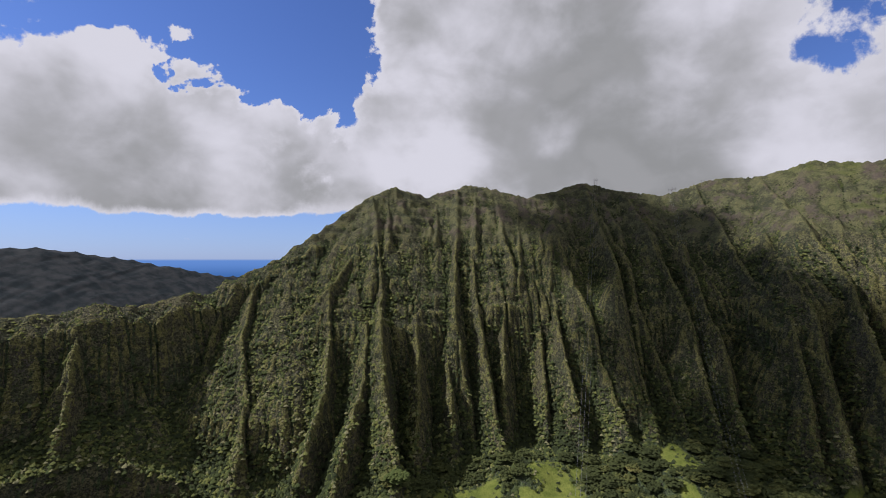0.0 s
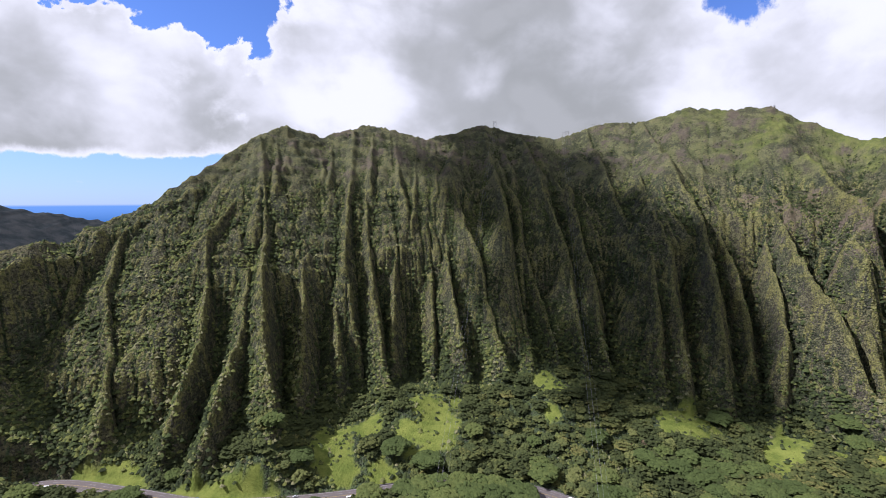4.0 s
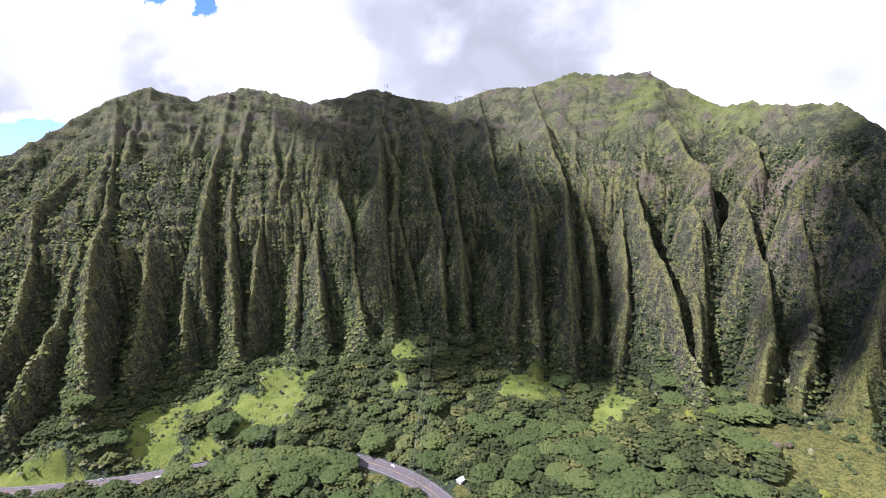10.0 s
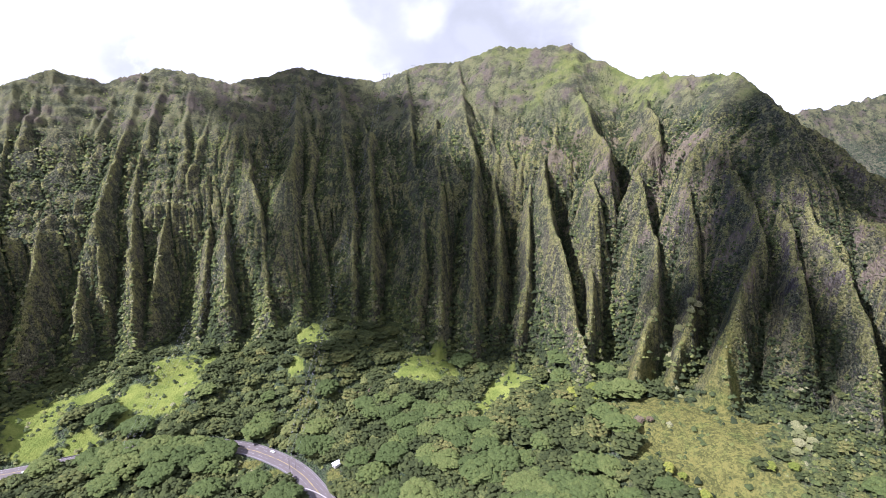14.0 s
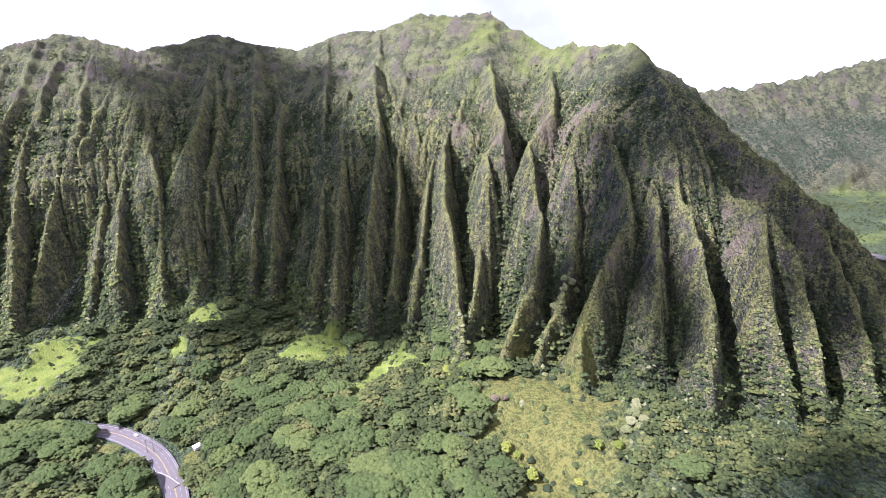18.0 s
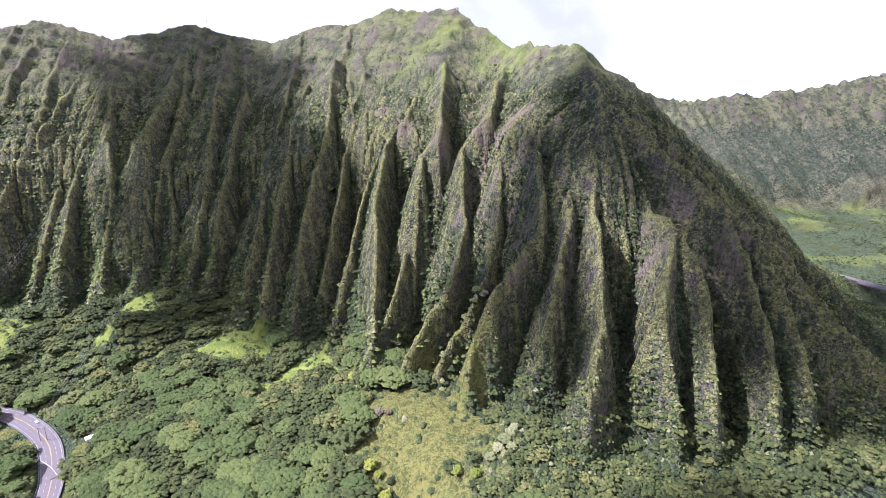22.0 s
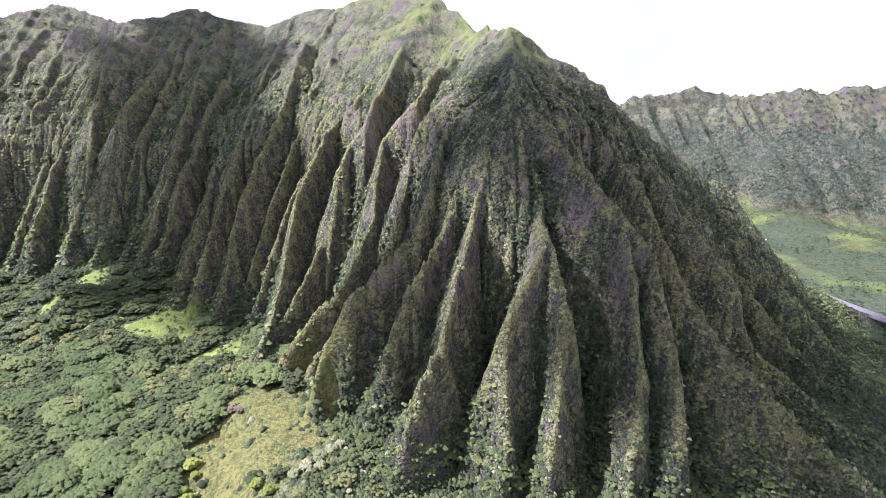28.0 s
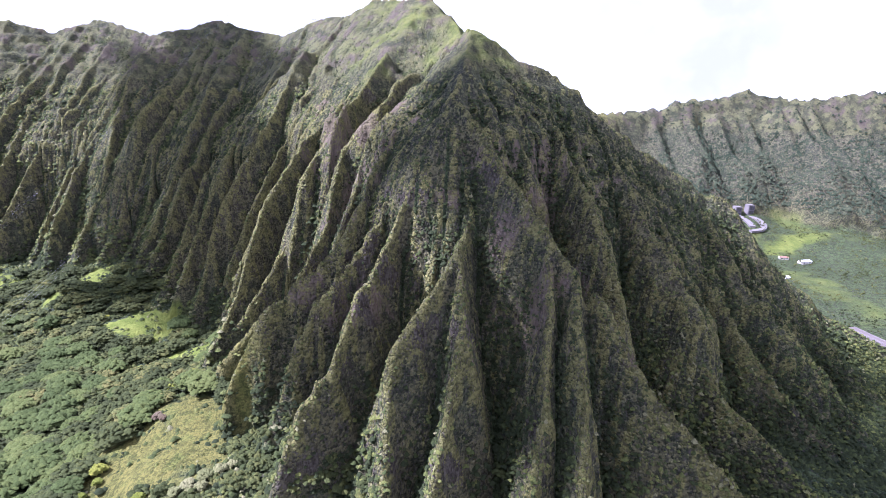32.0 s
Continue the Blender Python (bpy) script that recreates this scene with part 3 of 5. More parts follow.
    cover = n.mix(n.step(n.math("ADD", upland, n.math("MULTIPLY", n.math("SUBTRACT", clump, 0.5), 0.7)), 0.3, 0.8, 0.0, 0.75), cover, sward)
    # bare soil shows between the plants
    between = n.math("MULTIPLY", n.step(small.outputs["Distance"], 0.42, 0.85), n.step(mottle, 0.62, 0.38))
    cover = n.mix(n.math("MULTIPLY", between, n.math("SUBTRACT", 0.8, n.math("MAXIMUM", n.math("MULTIPLY", far, 0.8), n.math("MULTIPLY", upland, 0.6)))), cover, soil)
    rock = n.mix(n.step(streak, 0.36, 0.68), c(0.032, 0.027, 0.021), c(0.098, 0.087, 0.068))
    rock_on = n.add("ShaderNodeAttribute", attribute_name="rock").outputs["Fac"]
    bare = n.math("ADD", rock_on, n.math("MULTIPLY", n.math("SUBTRACT", streak, 0.5), 0.9))
    bare = n.math("ADD", bare, n.math("MULTIPLY", n.math("SUBTRACT", 0.5, mottle), 1.0))
    cover = n.mix(n.step(bare, 0.45, 0.72), cover, rock)
    raw = n.add("ShaderNodeAttribute", attribute_name="raw").outputs["Fac"]
    raw = n.math("ADD", raw, n.math("MULTIPLY", n.math("SUBTRACT", 0.5, mottle), 1.1))
    cover = n.mix(n.step(raw, 0.42, 0.8, 0.0, 0.85), cover, n.mix(n.step(streak, 0.3, 0.7), c(0.085, 0.068, 0.052), c(0.165, 0.130, 0.098)))
    grass = n.add("ShaderNodeAttribute", attribute_name="grass").outputs["Fac"]
    meadow = n.mix(n.step(n.math("ADD", n.math("MULTIPLY", n.noise(at, 0.07, 5, 0.65), 0.7), n.math("MULTIPLY", tuft, 0.3)), 0.38, 0.62), c(0.078, 0.102, 0.020), c(0.138, 0.156, 0.034))
    cover = n.mix(grass, cover, meadow)
    dry = n.add("ShaderNodeAttribute", attribute_name="dry").outputs["Fac"]
    sere = n.mix(n.step(mottle, 0.30, 0.66), c(0.044, 0.048, 0.014), c(0.112, 0.104, 0.028))
    sere = n.mix(n.step(n.noise(at, 0.06, 5, 0.62), 0.48, 0.64, 0.0, 0.4), sere, n.mix(n.step(mottle, 0.3, 0.7), c(0.034, 0.052, 0.014), c(0.082, 0.104, 0.024)))
    colour = n.mix(dry, cover, sere)
    rise = n.math("ADD", n.math("MULTIPLY", dome, n.math("SUBTRACT", 1.0, n.math("MAXIMUM", n.math("MULTIPLY", n.math("MAXIMUM", grass, dry), 0.8), n.math("MULTIPLY", upland, 0.5)))), n.math("ADD", n.math("MULTIPLY", tuft, 0.9), n.math("MULTIPLY", streak, 0.5)))
    return finish(n, m, colour, 0.9, rise, 1.0, 0.95, 0.04)


LAND = land_material()

# ---------------------------------------------------------------- the land itself
slope = np.hypot(*np.gradient(gz, GX, GY))
above_floor = gz - gbase


def blob(cx, cy, rx, ry, turn=0.0, edge=0.35):
    """1 inside an uneven oval patch of the plan."""
    a = radians(turn)
    u = ((gx - cx) * math.cos(a) + (gy - cy) * math.sin(a)) / rx
    v = (-(gx - cx) * math.sin(a) + (gy - cy) * math.cos(a)) / ry
    d = np.hypot(u, v) * 0.82 + 0.62 * fbm(gx / 13, gy / 13, 4, 0.6)
    return smooth(-d, -1 - edge * 0.3, -1 + edge * 0.3)


def blurred(f, n):
    for axis in (0, 1):
        m = f.shape[axis]
        k = np.concatenate([np.zeros_like(np.take(f, [0], axis)), np.cumsum(f, axis=axis)], axis=axis)
        lo, hi = np.clip(np.arange(m) - n, 0, m), np.clip(np.arange(m) + n + 1, 0, m)
        f = (np.take(k, hi, axis) - np.take(k, lo, axis)) / (hi - lo).reshape((-1, 1) if axis == 0 else (1, -1))
    return f


MEADOWS = [(-86, 440, 46, 12, -12), (-206, 480, 30, 15, -10), (12, 488, 19, 36, 5), (22, 455, 14, 12, 0), (50, 521, 14, 22, 0), (61, 453, 14, 14, 0), (112, 500, 30, 24, 10), (125, 542, 22, 28, 0), (284, 560, 15, 26, 0),
           (264, 506, 7, 11, 0), (413, 467, 33, 25, 20), (484, 404, 40, 18, 38), (522, 380, 10, 12, 0), (160, 562, 8, 14, 0), (140, 515, 12, 16, 0)]
grass = np.zeros_like(gz)
for patch in MEADOWS:
    grass = np.maximum(grass, blob(*patch))
grass = grass * smooth(-above_floor, -26, -12)
upper = smooth(gz, 285, 350) * smooth(gx, 560, 690) * smooth(-slope, -1.9, -1.0) * smooth(gy, 300, 420) * (gx < 1100)
grass = np.maximum(grass, 0.55 * upper * smooth(fbm(gx / 45, gy / 45, 3), -0.25, 0.25))
far_floor = smooth(gx, 1120, 1200) * smooth(-above_floor, -34, -14) * (gy < 1150)
grass = np.maximum(grass, far_floor * (0.05 + 0.42 * smooth(fbm(gx / 75, gy / 60, 4, 0.55), 0.0, 0.35)))
grass = np.maximum(grass, 0.75 * blob(1450, 880, 90, 18, 25, 1.2))
grass = np.maximum(grass, 0.75 * blob(1640, 800, 60, 22, 10, 1.2))
dry = np.maximum(0.95 * blob(586, 238, 46, 78, -14, 1.2), 0.25 * blob(640, 165, 40, 40, 0, 1.4))
dry = np.maximum(dry, 0.7 * blob(1560, 740, 34, 18, 20, 1.2))
soil_patch = np.maximum(0.8 * blob(1760, 720, 60, 26, 10, 1.2), 0.7 * blob(1500, 790, 26, 12, 0, 1.2))
for spot in ((222, 388, 11, 6, 0), (246, 366, 12, 9, 30), (300, 348, 5, 12, 10)):
    dry = np.maximum(dry, 0.9 * blob(*spot))
band = smooth(gz, 255, 275) * smooth(-gz, -312, -290) * smooth(gx, 560, 600) * smooth(-gx, -745, -700) * smooth(slope, 0.9, 1.4)
dry = np.maximum(dry, 0.3 * band)
rock = smooth(slope, 1.6, 3.0) * (0.25 + 0.75 * smooth(fbm(gx / 28, gy / 28 + gz / 40, 3), -0.1, 0.35)) * (0.50 + 0.3 * smooth(gx, 600, 700)) * smooth(above_floor, 8, 30) + 0.12 * smooth(gx, 640, 720) * smooth(-gz, -160, -90) * smooth(slope, 1.6, 2.4)
rock = rock * (1 - 0.75 * smooth(blurred(gz, 5) - gz, 0.0, 2.5))
rock = np.maximum(rock, soil_patch)
raw = smooth(gz, 238, 262) * smooth(-gz, -318, -292) * smooth(gx, 560, 610) * smooth(gy, 330, 400) * smooth(-gx, -800, -740) * smooth(fbm(gx / 24, gy / 24 + gz / 60, 4, 0.6), -0.08, 0.22)
raw = np.maximum(raw, 0.7 * smooth(slope, 1.5, 2.4) * smooth(gx, 520, 620) * smooth(gz, 120, 160) * smooth(-gz, -300, -260) * smooth(fbm(gx / 20 + 5, gy / 20 + gz / 50, 4, 0.6), 0.05, 0.3) * (gx < 1100))
rock = np.clip(rock, 0, 1) * np.where(gx < 1250, 1.0 - 0.6 * smooth(gx, 800, 880), 0.3)


hollow = blurred(gz, 7) - gz
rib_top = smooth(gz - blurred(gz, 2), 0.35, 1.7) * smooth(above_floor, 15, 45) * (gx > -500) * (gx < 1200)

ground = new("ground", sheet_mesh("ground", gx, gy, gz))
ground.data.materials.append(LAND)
# "far" marks where haze is painted into the cover
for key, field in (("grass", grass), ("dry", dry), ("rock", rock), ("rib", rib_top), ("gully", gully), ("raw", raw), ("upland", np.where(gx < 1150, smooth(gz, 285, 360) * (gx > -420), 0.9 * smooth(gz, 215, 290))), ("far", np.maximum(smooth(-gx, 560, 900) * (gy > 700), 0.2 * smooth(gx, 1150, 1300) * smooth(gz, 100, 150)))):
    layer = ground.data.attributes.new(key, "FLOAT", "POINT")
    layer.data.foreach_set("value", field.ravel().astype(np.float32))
tagged(ground, "steep green fluted mountain ridge above a wooded valley floor", "mountain", kind="structure")


# ---------------------------------------------------------------- mesh helpers
def tri_mesh(name, co, faces, fields=None, mats=(), slots=None, smooth_on=False):
    me = bpy.data.meshes.new(name)
    faces = np.asarray(faces, np.int32)
    me.vertices.add(len(co))
    me.vertices.foreach_set("co", np.asarray(co, np.float32).ravel())
    me.loops.add(faces.size)
    me.loops.foreach_set("vertex_index", faces.ravel())
    me.polygons.add(len(faces))
    me.polygons.foreach_set("loop_start", (np.arange(len(faces)) * 3).astype(np.int32))
    for m in mats:
        me.materials.append(m)
    if slots is not None:
        me.polygons.foreach_set("material_index", np.asarray(slots, np.int32))
    if smooth_on:
        me.polygons.foreach_set("use_smooth", np.ones(len(faces), bool))
    me.update(calc_edges=True)
    for key, values in (fields or {}).items():
        me.attributes.new(key, "FLOAT", "POINT").data.foreach_set("value", np.asarray(values, np.float32))
    return me


PHI = (1 + 5 ** 0.5) / 2
ICO = np.array([(-1, PHI, 0), (1, PHI, 0), (-1, -PHI, 0), (1, -PHI, 0), (0, -1, PHI), (0, 1, PHI), (0, -1, -PHI), (0, 1, -PHI),
                (PHI, 0, -1), (PHI, 0, 1), (-PHI, 0, -1), (-PHI, 0, 1)]) / (1 + PHI * PHI) ** 0.5
ICO_F = np.array([(0, 11, 5), (0, 5, 1), (0, 1, 7), (0, 7, 10), (0, 10, 11), (1, 5, 9), (5, 11, 4), (11, 10, 2), (10, 7, 6), (7, 1, 8),
                  (3, 9, 4), (3, 4, 2), (3, 2, 6), (3, 6, 8), (3, 8, 9), (4, 9, 5), (2, 4, 11), (6, 2, 10), (8, 6, 7), (9, 8, 1)])


OCT = np.array([(1, 0, 0), (0, 1, 0), (-1, 0, 0), (0, -1, 0), (0, 0, 1), (0, 0, -1)], float)
OCT_F = np.array([(0, 1, 4), (1, 2, 4), (2, 3, 4), (3, 0, 4), (1, 0, 5), (2, 1, 5), (3, 2, 5), (0, 3, 5)])


CAP = np.array([(math.cos(1.2566 * k), math.sin(1.2566 * k), -0.35) for k in range(5)] + [(0.1, 0.05, 0.8)])
CAP_F = np.array([(k, (k + 1) % 5, 5) for k in range(5)])


DOME = np.array([(math.cos(1.0472 * k), math.sin(1.0472 * k), -0.4) for k in range(6)] + [(0.08, 0.04, 0.62)])
DOME_F = np.array([(k, (k + 1) % 6, 6) for k in range(6)])


def clumps(centres, radii, flat, rng, ragged=0.32, body=ICO, body_f=ICO_F):
    """Ragged leaf clumps about the given centres."""
    n = len(centres)
    shape = body[None] * (1 + ragged * (rng.random((n, len(body), 1)) * 2 - 1))
    a = rng.random(n) * 6.283
    ca, sa = np.cos(a)[:, None], np.sin(a)[:, None]
    x, y = shape[..., 0] * ca - shape[..., 1] * sa, shape[..., 0] * sa + shape[..., 1] * ca
    shape = np.stack([x, y, shape[..., 2] * flat], -1)
    co = centres[:, None] + shape * radii[:, None, None]
    faces = body_f[None] + (np.arange(n) * len(body))[:, None, None]
    return co.reshape(-1, 3), faces.reshape(-1, 3)


def tapered(path, radii, sides=6):
    """A tapered limb along a path."""
    co, faces = [], []
    path = [Vector(p) for p in path]
    for i, (p, r) in enumerate(zip(path, radii)):
        way_ = (path[min(i + 1, len(path) - 1)] - path[max(i - 1, 0)]).normalized()
        u = way_.orthogonal().normalized()
        v = way_.cross(u)
        for k in range(sides):
            a = 6.28318 * k / sides
            co.append(tuple(p + (u * math.cos(a) + v * math.sin(a)) * r))
    for i in range(len(path) - 1):
        for k in range(sides):
            a, b = i * sides + k, i * sides + (k + 1) % sides
            faces += [(a, b, b + sides), (a, b + sides, a + sides)]
    return co, faces


def joined(pieces):
    co, faces, at = [], [], 0
    for a, f in pieces:
        co.append(np.asarray(a, float))
        faces.append(np.asarray(f) + at)
        at += len(a)
    return np.concatenate(co), np.concatenate(faces)


def part(name, bm, material, parent, label=""):
    """Link a bmesh or a finished mesh as one part under its thing."""
    if isinstance(bm, bmesh.types.BMesh):
        me = bpy.data.meshes.new(name)
        bm.to_mesh(me)
        bm.free()
        me.materials.append(material)
    else:
        me = bm
    ob = new(name, me)
    ob.parent = parent
    if label:
        ob["label"] = label
    return ob


def box_bm(sx, sy, sz, at=(0, 0, 0), bevel=0.0, taper=1.0):
    bm = bmesh.new()
    bmesh.ops.create_cube(bm, size=1.0)
    for v in bm.verts:
        k = taper if v.co.z > 0 else 1.0
        v.co = Vector((v.co.x * sx * k, v.co.y * sy * k, v.co.z * sz)) + Vector(at)
    if bevel:
        bmesh.ops.bevel(bm, geom=bm.edges[:], offset=bevel, segments=2, affect="EDGES")
    return bm


def cylinder_bm(r, depth, at=(0, 0, 0), axis="Z", sides=12, top=None):
    bm = bmesh.new()
    bmesh.ops.create_cone(bm, cap_ends=True, segments=sides, radius1=r, radius2=r if top is None else top, depth=depth)
    turn = {"Z": Matrix(), "X": Matrix.Rotation(radians(90), 4, "Y"), "Y": Matrix.Rotation(radians(90), 4, "X")}[axis]
    bmesh.ops.transform(bm, matrix=Matrix.Translation(at) @ turn, verts=bm.verts)
    return bm


# ---------------------------------------------------------------- foliage and paint
def leaf_material(name, by_object, dark, mid, light, warm):
    m, n = simple_material(name)
    at = n.add("ShaderNodeNewGeometry").outputs["Position"]
    if by_object:
        tone = n.add("ShaderNodeObjectInfo").outputs["Random"]
    else:
        tone = n.add("ShaderNodeAttribute", attribute_name="tone").outputs["Fac"]
    island = n.add("ShaderNodeNewGeometry").outputs["Random Per Island"]
    t = n.math("ADD", tone, n.math("MULTIPLY", n.math("SUBTRACT", island, 0.5), 0.5))
    col = n.mix(n.step(t, 0.0, 0.5), dark, mid)
    col = n.mix(n.step(t, 0.45, 0.85), col, light)
    col = n.mix(n.step(t, 0.9, 1.05), col, warm)
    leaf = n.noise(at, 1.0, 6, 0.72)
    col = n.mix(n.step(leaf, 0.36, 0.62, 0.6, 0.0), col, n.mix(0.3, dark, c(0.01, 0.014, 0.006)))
    return finish(n, m, col, 0.9, leaf, 1.0, 0.6, 0.05)


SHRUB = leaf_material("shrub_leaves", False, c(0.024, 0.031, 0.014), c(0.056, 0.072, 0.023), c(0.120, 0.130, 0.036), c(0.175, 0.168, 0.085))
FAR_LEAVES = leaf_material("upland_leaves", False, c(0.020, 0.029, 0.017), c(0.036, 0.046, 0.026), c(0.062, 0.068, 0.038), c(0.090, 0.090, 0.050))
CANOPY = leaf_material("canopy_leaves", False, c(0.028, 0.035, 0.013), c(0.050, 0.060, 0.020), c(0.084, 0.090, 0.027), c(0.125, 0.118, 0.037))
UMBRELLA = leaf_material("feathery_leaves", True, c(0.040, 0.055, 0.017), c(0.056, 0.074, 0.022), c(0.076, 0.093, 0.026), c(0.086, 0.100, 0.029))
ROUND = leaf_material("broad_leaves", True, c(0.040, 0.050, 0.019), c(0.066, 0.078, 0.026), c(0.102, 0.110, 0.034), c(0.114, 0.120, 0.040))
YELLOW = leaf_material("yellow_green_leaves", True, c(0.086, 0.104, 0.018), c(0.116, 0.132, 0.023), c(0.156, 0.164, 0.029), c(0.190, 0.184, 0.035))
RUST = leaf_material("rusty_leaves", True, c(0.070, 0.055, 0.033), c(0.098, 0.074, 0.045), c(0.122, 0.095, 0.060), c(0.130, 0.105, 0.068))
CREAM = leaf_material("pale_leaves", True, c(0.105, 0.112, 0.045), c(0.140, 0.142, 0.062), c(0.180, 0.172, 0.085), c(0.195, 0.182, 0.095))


def paint(name, col, rough=0.5, grain=0.25, size=2.0, metal=0.0, bump=0.1):
    m, n = simple_material(name)
    at = n.add("ShaderNodeTexCoord").outputs["Object"]
    g = n.noise(at, size, 6, 0.6)
    w = n.noise(at, size * 0.13, 3, 0.5)
    dark = c(col[0] * (1 - grain), col[1] * (1 - grain), col[2] * (1 - grain * 0.9))
    colour = n.mix(n.math("MULTIPLY", n.step(g, 0.3, 0.75), n.step(w, 0.2, 0.8, 0.5, 1.0)), dark, c(*col))
    return finish(n, m, colour, rough, g, bump, 0.05, 0.4, metal)


BARK = paint("bark", (0.16, 0.13, 0.10), 0.9, 0.5, 3.0, 0, 0.5)
ASPHALT = paint("worn_asphalt", (0.112, 0.094, 0.084), 0.9, 0.3, 0.8)
CONCRETE = paint("weathered_concrete", (0.48, 0.46, 0.43), 0.85, 0.35, 1.2)
STAINED = paint("stained_concrete", (0.165, 0.150, 0.140), 0.9, 0.4, 0.6)
WHITE_LINE = paint("white_road_paint", (0.34, 0.34, 0.33), 0.7, 0.35, 1.5)
YELLOW_LINE = paint("yellow_road_paint", (0.36, 0.26, 0.07), 0.7, 0.25, 1.5)
STEEL = paint("galvanised_steel", (0.36, 0.37, 0.38), 0.45, 0.3, 2.0, 0.8)
TIMBER = paint("grey_timber", (0.20, 0.17, 0.14), 0.85, 0.4, 3.0)
CABLE = paint("aluminium_cable", (0.22, 0.22, 0.23), 0.6, 0.2, 2.0, 0.7)
ROOF_WHITE = paint("white_metal_roof", (0.75, 0.76, 0.76), 0.45, 0.15, 1.5)
WALL_CREAM = paint("cream_wall", (0.58, 0.55, 0.48), 0.8, 0.2, 1.5)
RUBBER = paint("tyre_rubber", (0.02, 0.02, 0.021), 0.8, 0.2, 8.0)
DARK_GLASS = paint("tinted_glass", (0.02, 0.024, 0.03), 0.12, 0.1, 2.0)
CLOUD_WHITE = paint("cloud_white", (0.85, 0.85, 0.86), 1.0, 0.06, 0.01)
PORTAL_DARK = paint("portal_dark_paint", (0.05, 0.05, 0.055), 0.9, 0.2, 0.5)

# ---------------------------------------------------------------- clouds overhead, out of view, that throw shade on the bowl and other slopes
def cloud(at, puffs, seed):
    """A cumulus of billowing lumps with a flat base; puffs: (x, y, radius)."""
    rng = np.random.default_rng(seed)
    bm = bmesh.new()
    for px, py, r in puffs:
        for k in range(5):
            a, q = rng.random() * 6.283, r * 0.45 * rng.random() ** 0.5 * (k > 0)
            m = Matrix.Translation((px + q * math.cos(a), py + q * math.sin(a), r * (0.15 + 0.35 * rng.random()))) @ Matrix.Diagonal((1, 1, 0.62, 1))
            bmesh.ops.create_icosphere(bm, subdivisions=3, radius=r * (0.78 if k == 0 else 0.42 + 0.25 * rng.random()), matrix=m)
    for v in bm.verts:
        d = noise.fractal(v.co / 55.0, 1.0, 2.0, 4) * 16.0
        v.co += Vector((d, d * 0.6, d * 0.5))
        v.co.z = max(v.co.z, -12 + 0.15 * v.co.z)
    for f in bm.faces:
        f.smooth = True
    me = bpy.data.meshes.new("cloud")
    bm.to_mesh(me)
    bm.free()
    me.materials.append(CLOUD_WHITE)
    ob = new("cloud", me)
    ob.location = at
    return tagged(ob, "white billowing cumulus cloud, unseen, placed to shade the slopes", "cloud", group="cumulus clouds")


def up_sun(x, y, z, high):
    """The place at the given height that hides the sun from (x, y, z)."""
    k = (high - z) / sun_dir.z
    return (x + sun_dir.x * k, y + sun_dir.y * k, high)


cloud(up_sun(400, 622, 180, 2900), [(0, 0, 105), (-10, -80, 75), (40, -85, 70), (110, -20, 70), (90, 110, 105), (0, 120, 75), (-65, 60, 75), (-70, 160, 70), (-75, -30, 60), (-60, 250, 60), (-150, -50, 62), (-110, -115, 55), (-165, 30, 58), (-200, -30, 45), (150, 215, 90), (40, 230, 90), (60, 320, 90), (150, 320, 80), (-205, -115, 48), (-105, -140, 48), (-25, -150, 45), (70, -95, 48), (-195, 10, 45), (-185, 45, 40)], 3)
cloud(up_sun(975, 300, 120, 2900), [(0, 0, 85), (95, -60, 80), (20, -100, 60), (60, -150, 60), (200, 60, 70), (210, -110, 80), (-30, 80, 60), (70, 80, 70), (-70, -45, 45), (150, 40, 70)], 5)
# two clouds added out of view to darken the nose and its foot
cloud(up_sun(735, 310, 190, 2900), [(-85, -30, 45), (-150, -20, 42), (-120, 32, 40), (-160, 42, 34), (-60, 32, 40), (-100, -75, 34), (-15, 20, 38), (40, 52, 46), (95, 10, 42), (110, -85, 48), (165, -70, 55), (190, -125, 50), (62, -72, 32), (77, -125, 40), (89, -141, 38), (40, -104, 34), (119, -122, 40), (158, -107, 42), (-18, -110, 26), (14, -130, 32)], 6)
cloud(up_sun(600, 110, 190, 2900), [(23, 8, 34), (-20, -5, 34)], 7)
cloud(up_sun(-540, 380, 80, 2950), [(0, 0, 70), (-110, 40, 90), (-60, -80, 70)], 8)

# ---------------------------------------------------------------- highway
ROAD = [(-720, 300, 6), (-560, 345, 8), (-460, 395, 10), (-390, 440, 12), (-325, 476, 14), (-260, 486, 15), (-191, 466, 14), (-118, 438, 13), (-76, 430, 12.5), (-20, 426, 12), (30, 428, 11), (74, 432, 10), (125, 434, 8),
        (171, 429, 6), (214, 414, 3), (246, 390, 1), (268, 366, -1), (283, 340, -3), (295, 312, -5), (301, 280, -7), (300, 230, -10), (290, 150, -13)]
for end in ((276, 60), (255, -60), (225, -200), (190, -400), (150, -700), (120, -1100)):
    ROAD.append((*end, float(floor_height(np.array([float(end[0])]), np.array([float(end[1])]))[0]) + 1.2))


def glide(points, n):
    """Evenly spaced points on a smooth curve through the given ones."""
    p = [Vector(q) for q in points]
    p = [p[0] * 2 - p[1]] + p + [p[-1] * 2 - p[-2]]
    out = []
    for a, b, d, e in zip(p[:-3], p[1:-2], p[2:-1], p[3:]):
        for k in range(n):
            t = k / n
            out.append(0.5 * ((2 * b) + (d - a) * t + (2 * a - 5 * b + 4 * d - e) * t * t + (3 * b - a - 3 * d + e) * t ** 3))
    out.append(p[-2])
    return out


